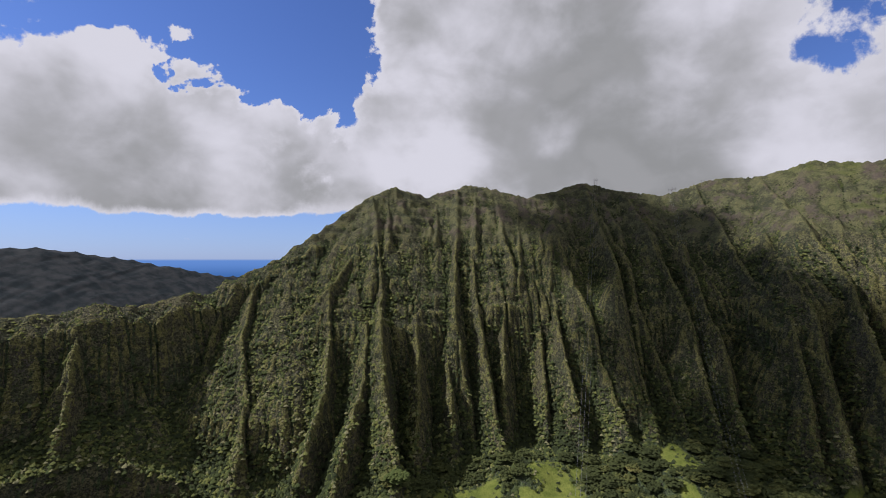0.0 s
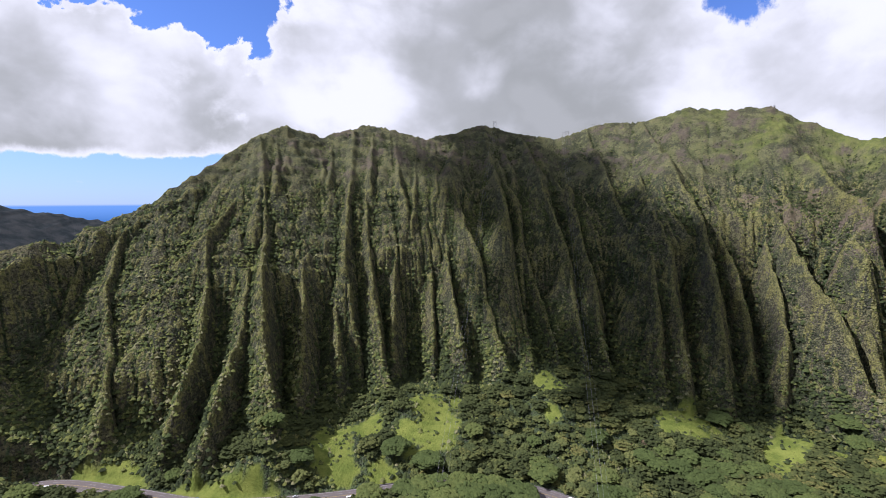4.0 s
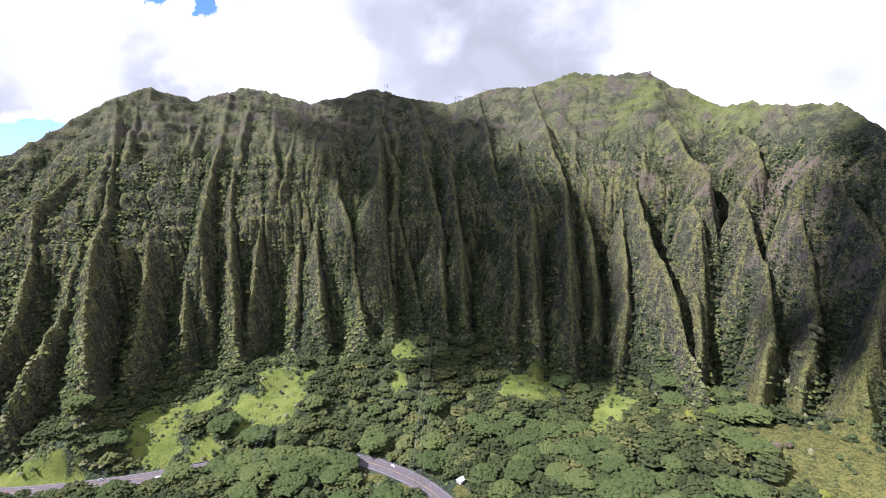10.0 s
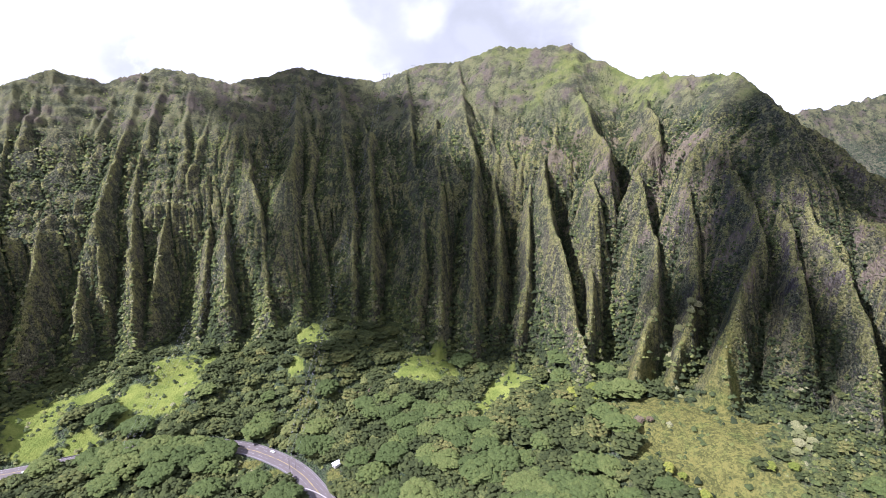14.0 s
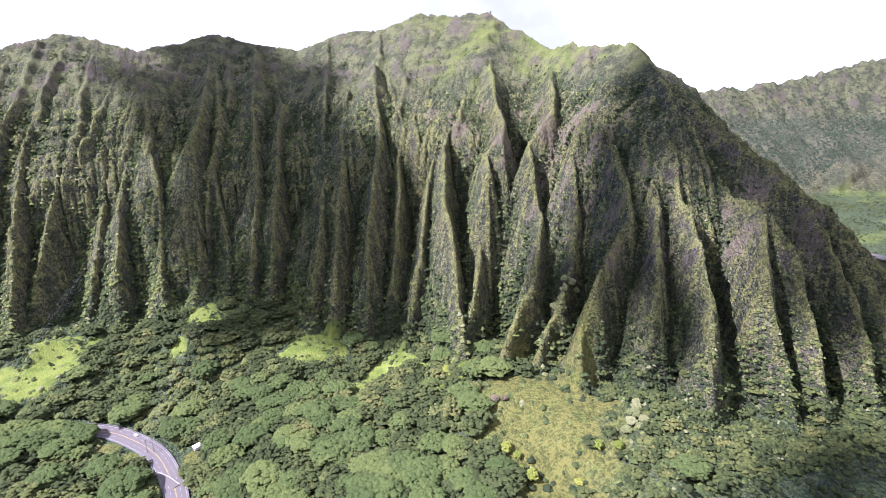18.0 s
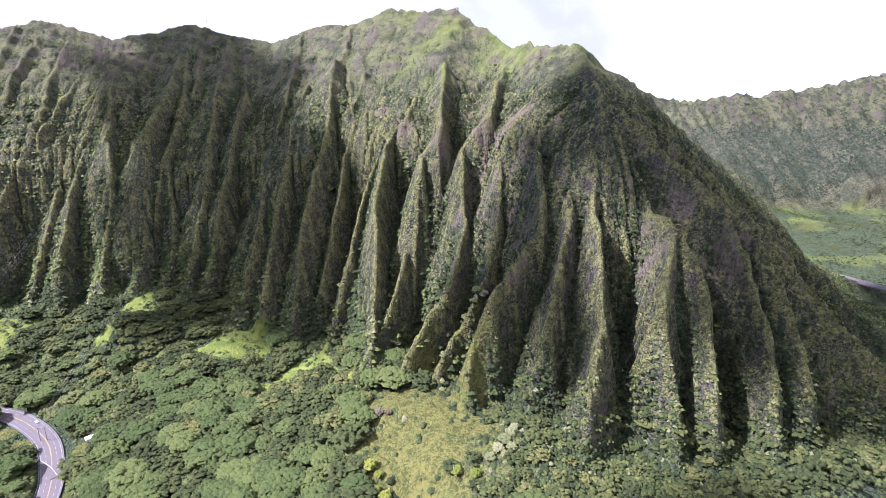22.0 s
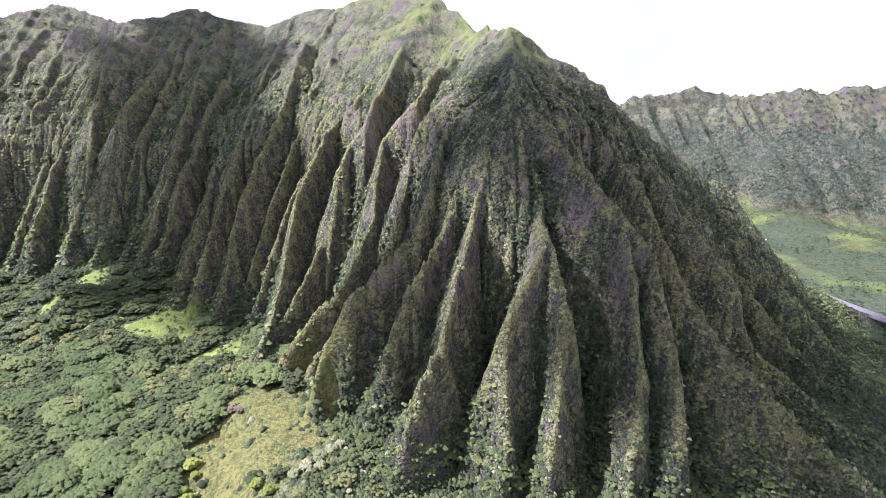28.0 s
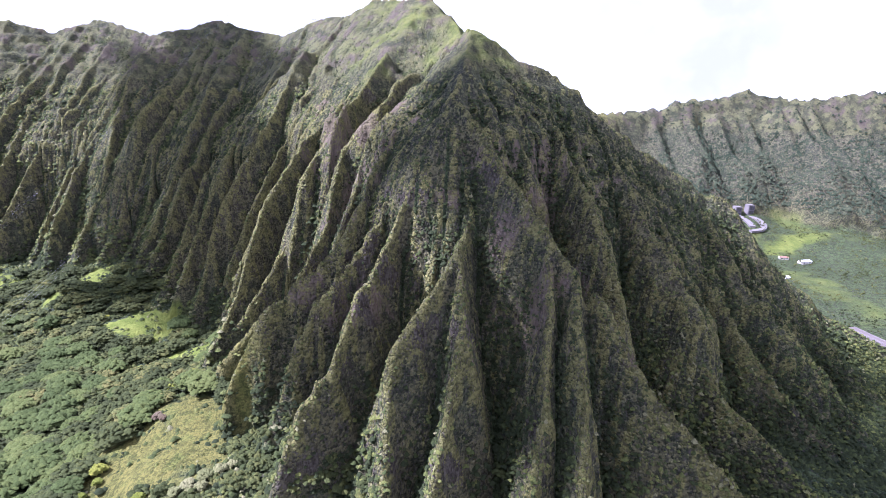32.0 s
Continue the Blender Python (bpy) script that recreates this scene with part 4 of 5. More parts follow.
def ribbon(line, left, right, lift, thick):
    """A strip along a line between two offsets, with thickness."""
    bm = bmesh.new()
    rows = []
    for i, p in enumerate(line):
        w = (line[min(i + 1, len(line) - 1)] - line[max(i - 1, 0)])
        w.z = 0
        w.normalize()
        s = Vector((w.y, -w.x, 0))
        rows.append([bm.verts.new(p + s * o + Vector((0, 0, h))) for o, h in ((left, lift), (right, lift), (right, lift - thick), (left, lift - thick))])
    for a, b in zip(rows[:-1], rows[1:]):
        for k in range(4):
            bm.faces.new((a[k], b[k], b[(k + 1) % 4], a[(k + 1) % 4]))
    bm.faces.new(rows[0])
    bm.faces.new(rows[-1][::-1])
    bmesh.ops.recalc_face_normals(bm, faces=bm.faces[:])
    return bm


road_line = glide(ROAD, 8)
road_xy = np.array([(p.x, p.y, p.z) for p in road_line])


def road_distance(x, y):
    d, h = np.full(np.shape(x), 1e9), np.zeros(np.shape(x))
    for px, py, pz in road_xy:
        q = np.hypot(x - px, y - py)
        h = np.where(q < d, pz, h)
        d = np.minimum(d, q)
    return d, h


# the land is cut and banked to carry the road
near = (gx > -760) & (gx < 360) & (gy > -1200) & (gy < 680)
rd, rh = road_distance(gx[near], gy[near])
w = smooth(-rd, -20, -10)
gz[near] = gz[near] * (1 - w) + (rh - 0.6) * w
road_d = np.full_like(gz, 999.0)
road_d[near] = rd
co = np.stack([gx, gy, gz], -1).reshape(-1, 3).astype(np.float32)
ground.data.vertices.foreach_set("co", co.ravel())
ground.data.update()

highway = tagged(new("road"), "four-lane grey asphalt highway curving through the wooded valley", "road", kind="structure")
part("carriageway", ribbon(road_line, -8.2, 8.2, 0.0, 0.5), ASPHALT, highway)
for o in (-0.22, 0.22):
    part("centre_line", ribbon(road_line, o - 0.09, o + 0.09, 0.012, 0.01), YELLOW_LINE, highway, "yellow painted centre line")
for o in (-7.2, 7.2):
    part("edge_line", ribbon(road_line, o - 0.1, o + 0.1, 0.012, 0.01), WHITE_LINE, highway, "white painted edge line")
for o in (-3.7, 3.7):
    for k in range(0, len(road_line) - 1, 2):
        part("lane_mark", ribbon(road_line[k:k + 2], o - 0.08, o + 0.08, 0.012, 0.01), WHITE_LINE, highway)
for o in (-8.5, 8.5):
    part("barrier", ribbon(road_line[84:], o - 0.2, o + 0.2, 0.8, 1.3), STAINED, highway, "grey concrete roadside barrier")
part("kerb", ribbon(road_line[:84], 8.3, 8.6, 0.14, 0.7), STAINED, highway)

side_line = glide([(293, 322, -4.2), (281, 335, -3.4), (268, 344, -2.6), (252, 348, -2.4), (236, 344, -2.5)], 6)
lane = tagged(new("side_road"), "narrow pale asphalt side road joining the highway", "road", kind="structure")
part("carriageway", ribbon(side_line, -2.4, 2.4, 0.25, 0.8), ASPHALT, lane)
part("kerb", ribbon(side_line, 2.5, 2.8, 0.6, 1.2), CONCRETE, lane)

# ---------------------------------------------------------------- vegetation cover of the slopes
rng = np.random.default_rng(21)
slope = np.hypot(*np.gradient(gz, GX, GY))
above_floor = gz - gbase


def lookup(field, px, py):
    i = np.clip(np.searchsorted(GX, px) - 1, 0, len(GX) - 1)
    j = np.clip(np.searchsorted(GY, py) - 1, 0, len(GY) - 1)
    return field[i, j]


hollow = blurred(gz, 7) - gz
COUNT = 900000
px, py = rng.uniform(-640, 1240, COUNT), rng.uniform(125, 980, COUNT)
pz = height_at(px, py)
sl, ab, ho = lookup(slope, px, py), lookup(above_floor, px, py), lookup(hollow, px, py)
thicket = fbm(px / 30, py / 30, 4)
chance = 0.24 + 0.17 * np.clip(ho, -1, 3.5) + 0.25 * thicket + 0.10 * np.clip(sl, 0, 2)
chance = chance + 0.5 * smooth(-ab, -95, -15) - 0.46 * smooth(pz, 285, 345) + 0.42 * smooth(px, 560, 660) * smooth(-pz, -320, -250) + 0.3 * smooth(-px, -60, 60) * smooth(-ab, -170, -70) + 0.4 * lookup(gully, px, py) * smooth(px, 450, 600) * smooth(ab, 8, 20)
chance = chance * (1 - 0.9 * lookup(grass, px, py)) * (1 - 0.93 * lookup(dry, px, py)) * (0.35 + 0.65 * smooth(ab, 3, 9)) * smooth(lookup(road_d, px, py), 11, 16)
# only slopes that face the valley carry shrubs worth building
gzx, gzy = np.gradient(gz, GX, GY)
facing = lookup(gzy, px, py) * 1.0 > -0.55
bare_wall = smooth(sl, 2.3, 3.6) * (lookup(gzx, px, py) < 0)
keep = (rng.random(COUNT) < chance * (0.44 + 0.2 * smooth(px, 600, 680)) * (1 - 0.8 * bare_wall)) & facing
px, py, pz, ab, ho, sl = (a[keep] for a in (px, py, pz, ab, ho, sl))
size = (1.25 + 2.7 * rng.random(len(px)) ** 2.2) * (0.85 + 0.75 * smooth(-ab, -90, -15)) * (0.8 + 0.25 * np.clip(ho, 0, 3)) * (1 - 0.3 * smooth(px, 480, 600)) * (1 - 0.22 * smooth(px, 620, 700)) * (1 - 0.45 * smooth(pz, 285, 345)) * (1 + 0.35 * lookup(gully, px, py) * smooth(px, 560, 660)) * (1 + 0.12 * smooth(-px, -60, 60) * smooth(-ab, -170, -70))
size = size * (1 + 0.45 * smooth(px, 560, 620) * smooth(-ab, -75, -30) * rng.random(len(px)) ** 2)
size = np.minimum(size, 3.6 - 0.55 * smooth(px, 620, 700))
centres = np.stack([px, py, pz + size * 0.28], -1)
tone = np.clip(0.38 + 0.5 * fbm(px / 55, py / 55, 3) + 0.28 * rng.standard_normal(len(px)) - 0.02 * ho + 0.04 * smooth(-px, -200, 0) - 0.12 * smooth(px, 500, 650), 0, 0.93)
tone = np.where(rng.random(len(px)) < 0.004, 1.2, tone)
large = size > 2.6 - 0.6 * smooth(px, 620, 700)
each = np.where(px[large] > 640, 3, 2)
n_each = int(each.sum())
at3 = np.repeat(centres[large], each, 0) + rng.normal(0, 0.45, (n_each, 3)) * np.repeat(size[large], each)[:, None] * np.array([1, 1, 0.7])
co, faces = clumps(at3, np.repeat(size[large] * np.where(each > 2, 0.76, 1.0), each) * rng.uniform(0.5, 0.9, n_each), 1.0, rng, 0.42, DOME, DOME_F)
shrubs = new("shrubs", tri_mesh("shrubs", co, faces, {"tone": np.repeat(np.repeat(tone[large], each) + rng.normal(0, 0.1, n_each), 7)}, (SHRUB,)))
tagged(shrubs, "dense dark green shrubs clinging to the fluted cliff", "shrubs", kind="stuff")
co, faces = clumps(centres[~large], size[~large], 1.0, rng, 0.5, CAP, CAP_F)
brush = new("brush", tri_mesh("brush", co, faces, {"tone": np.repeat(tone[~large], 6)}, (SHRUB,)))
tagged(brush, "low green brush and ferns on the cliff ribs", "brush", kind="stuff")
# taller growth on the far range
fx, fy = rng.uniform(1240, 2350, 26000), rng.uniform(960, 1390, 26000)
ok = (lookup(above_floor, fx, fy) > 25) & (rng.random(26000) < 1.15 - 0.95 * smooth(lookup(gz, fx, fy), 190, 285)) & (lookup(gzy, fx, fy) > -0.2) & (rng.random(26000) < 0.75 + 0.8 * fbm(fx / 60, fy / 60, 3))
fx, fy = fx[ok], fy[ok]
fs = rng.uniform(1.8, 4.2, len(fx))
co, faces = clumps(np.stack([fx, fy, height_at(fx, fy) + 0.2 * fs], -1), fs, 1.0, rng, 0.5, CAP, CAP_F)
ft = np.clip(0.35 + 0.5 * fbm(fx / 90, fy / 90, 3) + 0.22 * rng.standard_normal(len(fx)), 0, 0.9)
tagged(new("far_brush", tri_mesh("far_brush", co, faces, {"tone": np.repeat(ft, 6)}, (FAR_LEAVES,))), "dark green trees and brush on the far ribbed range", "brush", kind="stuff")
print("shrubs", large.sum(), (~large).sum())


# ---------------------------------------------------------------- trees
def crown_points(kind, n, r, h, rng):
    """Centres and sizes of the leaf clumps of one crown."""
    a = rng.random(n) * 6.283
    if kind == "umbrella":
        q = np.sqrt(rng.random(n)) * r
        wob = 1 + 0.13 * np.sin(a * 2 + rng.random() * 6) + 0.10 * np.sin(a * 5 + rng.random() * 6)
        q = q * wob
        tier = np.floor(q / r * 3.2 + 0.5 * np.sin(a * 3 + 1.0)) / 3.2
        z = h - 0.34 * h * (0.5 * (q / r) ** 2 + 0.5 * tier ** 2) + rng.normal(0, 0.06 * h, n)
        s = r * (0.085 + 0.105 * rng.random(n))
    else:
        u = rng.random(n) * 1.45 - 0.45
        ring = np.sqrt(np.clip(1 - u * u, 0.05, 1)) * (0.75 + 0.35 * rng.random(n))
        wob = 1 + 0.18 * np.sin(a * 3 + rng.random() * 6)
        q = r * ring * wob
        z = h * 0.62 + u * h * 0.38 + rng.normal(0, 0.04 * h, n)
        s = r * (0.17 + 0.15 * rng.random(n))
    return np.stack([q * np.cos(a), q * np.sin(a), z], -1), s


def inner_leaves(kind, r, h, g):
    """The dense mass of twigs and leaves inside a crown."""
    rings = ((0.95, 0.46), (0.58, 0.66)) if kind == "umbrella" else ((0.84, 0.40), (0.62, 0.62))
    co, f = [], []
    for q, z in rings:
        for k in range(9):
            w = q * r * (0.9 + 0.2 * g.random())
            co.append((w * math.cos(0.698 * k), w * math.sin(0.698 * k), z * h + 0.05 * h * (g.random() - 0.5)))
    co.append((0, 0, 0.76 * h))
    for k in range(9):
        m = (k + 1) % 9
        f += [(k, m, 9 + m), (k, 9 + m, 9 + k), (9 + k, 9 + m, 18)]
    return np.array(co), np.array(f)


def crown(kind, n, r, h, seed):
    g = np.random.default_rng(seed)
    pts, s = crown_points(kind, n, r, h, g)
    flat = 0.62 if kind == "umbrella" else 0.75
    return joined([clumps(pts, s * 1.25, flat, g, 0.5, CAP, CAP_F), inner_leaves(kind, r, h, g)])


def trunk(kind, r, h, seed):
    g = np.random.default_rng(seed)
    base = 0.045 * h
    fork = h * (0.5 if kind == "umbrella" else 0.4)
    pieces = [tapered([(0, 0, -1.0), (0.1, 0, fork * 0.5), (0.15, 0.1, fork)], [base, base * 0.75, base * 0.55])]
    for k in range(5):
        a = 1.2566 * k + g.random()
        reach = r * (0.45 + 0.3 * g.random())
        pieces.append(tapered([(0.15, 0.1, fork * 0.92), (reach * 0.45 * math.cos(a), reach * 0.45 * math.sin(a), fork + 0.28 * h), (reach * math.cos(a), reach * math.sin(a), h * (0.86 - 0.08 * (kind != "umbrella")))],
                              [base * 0.5, base * 0.33, base * 0.12], 5))
    return joined(pieces)


def tree(kind, leaves, n, r, h, seed, name, label, category="tree", group="trees of the valley floor"):
    root = tagged(new(name), label, category, group=group)
    co, f = trunk(kind, r, h, seed)
    part("trunk", tri_mesh("trunk", co, f, None, (BARK,), None, True), BARK, root)
    co, f = crown(kind, 2 * n, r, h, seed + 50)
    part("crown", tri_mesh("crown", co, f, None, (leaves,)), leaves, root)
    return root


kinds = [("umbrella", UMBRELLA, 150, 9.5, 9.5, "umbrella_tree", "broad flat-topped feathery green tree on the valley floor"),
         ("umbrella", UMBRELLA, 130, 8.0, 8.5, "umbrella_tree", "spreading light green feathery tree on the valley floor"),
         ("round", ROUND, 55, 5.2, 7.2, "broadleaf_tree", "rounded dark green broadleaf tree on the valley floor"),
         ("round", ROUND, 45, 4.3, 6.0, "broadleaf_tree", "small rounded dense green broadleaf tree"),
         ("round", YELLOW, 70, 4.2, 7.5, "yellow_green_tree", "rounded bright yellow-green tree among darker trees"),
         ("round", RUST, 60, 3.4, 6.0, "rusty_tree", "small tree with rusty brown foliage beside the road"),
         ("round", CREAM, 60, 3.6, 6.0, "pale_tree", "small tree with pale cream-coloured foliage")]


def free(x, y, gap=13.0):
    return lookup(road_d, np.array([x]), np.array([y]))[0] > gap and lookup(open_ground, np.array([x]), np.array([y]))[0] < 0.12


open_ground = np.maximum(np.where(gx < 1120, blurred(grass, 3), 0.0), np.maximum(blob(300, 354, 9, 16, 20), blob(234, 372, 22, 12, -30)))
spots = []       # (x, y, kind, size)


def scatter(x0, x1, y0, y1, kind_of, want, gap, high=16, seed=1):
    g = np.random.default_rng(seed)
    made = 0
    for _ in range(want * 40):
        if made >= want:
            break
        x, y = g.uniform(x0, x1), g.uniform(y0, y1)
        if not free(x, y, 15.0 if kind_of(x, y, g) < 2 else 12.5):
            continue
        if lookup(above_floor, np.array([x]), np.array([y]))[0] > high or lookup(dry, np.array([x]), np.array([y]))[0] > 0.3:
            continue
        k = kind_of(x, y, g)
        size_ = g.uniform(0.8, 1.25) * (1.3 if k < 2 else 1.0)
        r = kinds[k][3] * size_
        if any((x - a) ** 2 + (y - b) ** 2 < (gap * (r + kinds[kk][3] * ss)) ** 2 for a, b, kk, ss in spots):
            continue
        spots.append((x, y, k, size_))
        made += 1


def species(x, y, g):
    feathery = 0.25 + 0.6 * (300 < x < 560 and 180 < y < 420) + 0.5 * (170 < x < 300 and y < 395)
    v = g.random()
    if v < feathery:
        return int(g.integers(0, 2))
    return 2 + int(v * 7919 % 1 > 0.5)


# single trees that stand out
for x, y, k, s_ in ((540, 352, 4, 1.3), (553, 338, 4, 1.1), (566, 350, 4, 0.9), (523, 322, 4, 0.9), (541, 316, 4, 1.0), (500, 300, 4, 0.8), (362, 470, 4, 0.8), (352, 452, 4, 0.7), (600, 190, 4, 0.8), (611, 181, 4, 0.7), (547, 205, 4, 0.75), (553, 197, 4, 0.95), (545, 225, 4, 1.0), (579, 178, 4, 0.6), (551, 216, 4, 0.6), (557, 274, 5, 0.9), (564, 270, 5, 0.7),
                    (330, 352, 5, 1.0), (338, 360, 5, 0.8), (452, 412, 5, 0.8), (345, 440, 5, 1.0), (352, 432, 5, 0.8), (330, 445, 5, 0.8), (232, 440, 5, 0.9),
                    (648, 334, 6, 1.1), (656, 331, 6, 1.0), (662, 330, 6, 1.1), (640, 337, 6, 0.9), (652, 326, 6, 0.8), (668, 331, 6, 0.9), (645, 341, 6, 0.8), (631, 194, 6, 0.9), (638, 200, 6, 1.0), (645, 206, 6, 0.9), (624, 190, 6, 0.8), (634, 188, 6, 0.7), (640, 192, 6, 0.8), (650, 212, 6, 0.7), (380, 520, 6, 0.7), (830, 295, 6, 0.6), (842, 284, 6, 0.6)):
    spots.append((x, y, k, s_))
for x, y, s_ in ((84, 420, 1.25), (100, 422, 1.35), (118, 422, 1.4), (136, 421, 1.45), (154, 419, 1.4), (170, 416, 1.4), (186, 411, 1.35), (199, 405, 1.3), (92, 404, 1.3), (118, 398, 1.5), (142, 404, 1.5), (166, 400, 1.4), (186, 388, 1.5), (150, 380, 1.4), (110, 376, 1.3)):
    spots.append((x, y, 0, s_))
spots.append((635, 142, 0, 1.0))
scatter(180, 600, 190, 470, species, 190, 0.54, seed=31)
scatter(-60, 300, 400, 500, species, 60, 0.7, seed=32)
scatter(-320, -40, 380, 520, species, 30, 0.75, seed=33)
originals = {}
for x, y, k, s_ in spots:
    kind, leaves, n, r, h, name, label = kinds[k]
    g = np.random.default_rng(int(abs(x * 31 + y * 17)))
    turn = Matrix.Translation((x, y, float(height_at(np.array([x]), np.array([y]))[0]) - 0.3)) @ Matrix.Rotation(g.random() * 6.28, 4, "Z")
    style = (k, int(g.integers(0, 3)))
    if style not in originals:
        originals[style] = tree(kind, leaves, n, r, h, 100 * k + 7 * style[1], name, label)
        originals[style].matrix_basis = turn @ Matrix.Diagonal((s_, s_, s_ * g.uniform(0.9, 1.15), 1))
    else:
        t_ = copy_thing(originals[style], turn)
        t_.scale = (s_, s_, s_ * g.uniform(0.9, 1.15))
print("trees", len(spots))

# the rest of the wood, past counting
templates = []
for i in range(10):
    kind = "umbrella" if i < 4 else "round"
    r, h = (8.0, 7.6) if kind == "umbrella" else (4.8, 5.6)
    a = crown(kind, 54 if kind == "umbrella" else 18, r, h, 900 + i)
    b = tapered([(0, 0, -1), (0, 0, h * 0.7)], [0.3, 0.15], 4)
    co, f = joined([a, b])
    templates.append((co, f, np.r_[np.zeros(len(a[1]), int), np.ones(len(b[1]), int)]))


low_templates = []
for i in range(6):
    g = np.random.default_rng(960 + i)
    co, f = clumps(*crown_points("round", 5, 3.4, 4.6, g), 0.8, g, 0.4, OCT, OCT_F)
    low_templates.append((co, f, np.zeros(len(f), int)))


def wood(name, label, px, py, pick, size, tone, templates=templates):
    cs, fs, ts, ms, at = [], [], [], [], 0
    pz = height_at(px, py)
    for i in range(len(templates)):
        sel = np.nonzero(pick == i)[0]
        if not len(sel):
            continue
        co, f, slot = templates[i]
        a = rng.random(len(sel)) * 6.283
        ca, sa = np.cos(a)[:, None], np.sin(a)[:, None]
        x = (co[None, :, 0] * ca - co[None, :, 1] * sa) * size[sel, None] + px[sel, None]
        y = (co[None, :, 0] * sa + co[None, :, 1] * ca) * size[sel, None] + py[sel, None]
        z = co[None, :, 2] * size[sel, None] + pz[sel, None] - 0.5
        cs.append(np.stack([x, y, z], -1).reshape(-1, 3))
        fs.append((f[None] + (np.arange(len(sel)) * len(co))[:, None, None] + at).reshape(-1, 3))
        ts.append(np.repeat(tone[sel], len(co)))
        ms.append(np.tile(slot, len(sel)))
        at += len(sel) * len(co)
    ob = new(name, tri_mesh(name, np.concatenate(cs), np.concatenate(fs), {"tone": np.concatenate(ts)}, (CANOPY, BARK), np.concatenate(ms)))
    return tagged(ob, label, "trees", kind="stuff")


def sown(x0, x1, y0, y1, count, gap, high):
    x, y = rng.uniform(x0, x1, count), rng.uniform(y0, y1, count)
    ok = (lookup(above_floor, x, y) < high + 14 * fbm(x / 40, y / 40, 3)) & (lookup(road_d, x, y) > 13) & (lookup(open_ground, x, y) < 0.2) & (lookup(dry, x, y) < 0.35 + 0.5 * fbm(x / 12, y / 12, 2))
    x, y = x[ok], y[ok]
    # thin out to about one tree for each cell
    cell = (np.floor(x / gap).astype(int) * 100003 + np.floor(y / gap).astype(int))
    _, first = np.unique(cell, return_index=True)
    return x[first], y[first]


x, y = sown(-400, 960, 130, 580, 60000, 9.0, 20)
taken = np.array([(a, b, kinds[k][3] * s_) for a, b, k, s_ in spots])
clear = np.ones(len(x), bool)
for a, b, r in taken:
    clear &= (x - a) ** 2 + (y - b) ** 2 > (0.8 * r) ** 2
x, y = x[clear], y[clear]
pick = np.where(rng.random(len(x)) < (0.18 + 0.4 * ((x > 280) & (x < 600) & (y < 430))) * (lookup(above_floor, x, y) < 7) * (x < 600), rng.integers(0, 4, len(x)), rng.integers(4, 10, len(x)))
size = rng.uniform(0.65, 1.2, len(x)) * np.where(pick < 4, 1.3, 1.0)
tone = np.clip(0.45 + 0.45 * fbm(x / 60, y / 60, 3) + 0.2 * rng.standard_normal(len(x)), 0, 0.95)
wood("valley_wood", "dense mixed green woodland covering the valley floor", x, y, pick, size, tone)
print("wood", len(x))

x, y = sown(1060, 2100, 330, 1180, 60000, 12.0, 22)
grouped = rng.random(len(x)) < 0.72 + 1.3 * fbm(x / 45, y / 45, 3)
x, y = x[grouped], y[grouped]
pick = rng.integers(0, 6, len(x))
tone = np.clip(0.55 + 0.7 * fbm(x / 110, y / 110, 3) + 0.16 * rng.standard_normal(len(x)), 0, 0.85)
wood("far_wood", "scattered green woodland in the far valley", x, y, pick, rng.uniform(0.9, 2.0, len(x)), tone, low_templates)
print("far", len(x))

# woodland below the camera's line
near_templates = []
for i in range(6):
    g = np.random.default_rng(980 + i)
    co, f = clumps(*crown_points("round", 4, 5.0, 6.0, g), 0.8, g, 0.4, OCT, OCT_F)
    near_templates.append((co * np.array([1.15, 1.15, 1.0]), f, np.zeros(len(f), int)))
x, y = sown(-420, 1300, -460, 132, 60000, 14.0, 40)
tone = np.clip(0.45 + 0.6 * fbm(x / 90, y / 90, 3) + 0.2 * rng.standard_normal(len(x)), 0, 0.95)
wood("foothill_wood", "dense mixed green woodland on the lower valley floor", x, y, rng.integers(0, 6, len(x)), rng.uniform(1.3, 2.1, len(x)), tone, near_templates)
print("near", len(x))


# ---------------------------------------------------------------- power line over the pass
def h_pole(at, height, label):
    root = tagged(new("power_pole"), label, "power pole", group="ridge power poles")
    root.location = at
    for sx in (-2.6, 2.6):
        part("pole", cylinder_bm(0.28, height + 2, (sx, 0, height / 2 - 1), "Z", 8, 0.2), TIMBER, root)
    part("crossarm", box_bm(9.0, 0.3, 0.35, (0, 0, height - 1.2), 0.04), TIMBER, root)
    part("brace", box_bm(5.2, 0.2, 0.25, (0, 0, height - 4.0), 0.03), TIMBER, root)
    for sx in (-4.0, 0.0, 4.0):
        part("insulator", cylinder_bm(0.16, 1.1, (sx, 0, height - 1.9), "Z", 8, 0.1), CONCRETE, root)
    return root


def ground_at(x, y):
    return float(height_at(np.array([float(x)]), np.array([float(y)]))[0])


POLES = [(316, 958, 15), (452, 921, 13), (458, 918, 11), (505, 899, 10)]
for x, y, h in POLES:
    h_pole((x, y, ground_at(x, y) - 0.5), h, "weathered timber H-frame power pole on the ridge crest")


def cable(a, b, sag, r=0.035):
    """A hanging cable between two points."""
    cu = bpy.data.curves.new("cable", "CURVE")
    cu.dimensions, cu.bevel_depth, cu.bevel_resolution = "3D", r, 1
    sp = cu.splines.new("POLY")
    n = 24
    sp.points.add(n)
    for i in range(n + 1):
        t = i / n
        p = Vector(a).lerp(Vector(b), t)
        sp.points[i].co = (p.x, p.y, p.z - sag * 4 * t * (1 - t), 1)
    cu.materials.append(CABLE)
    return cu


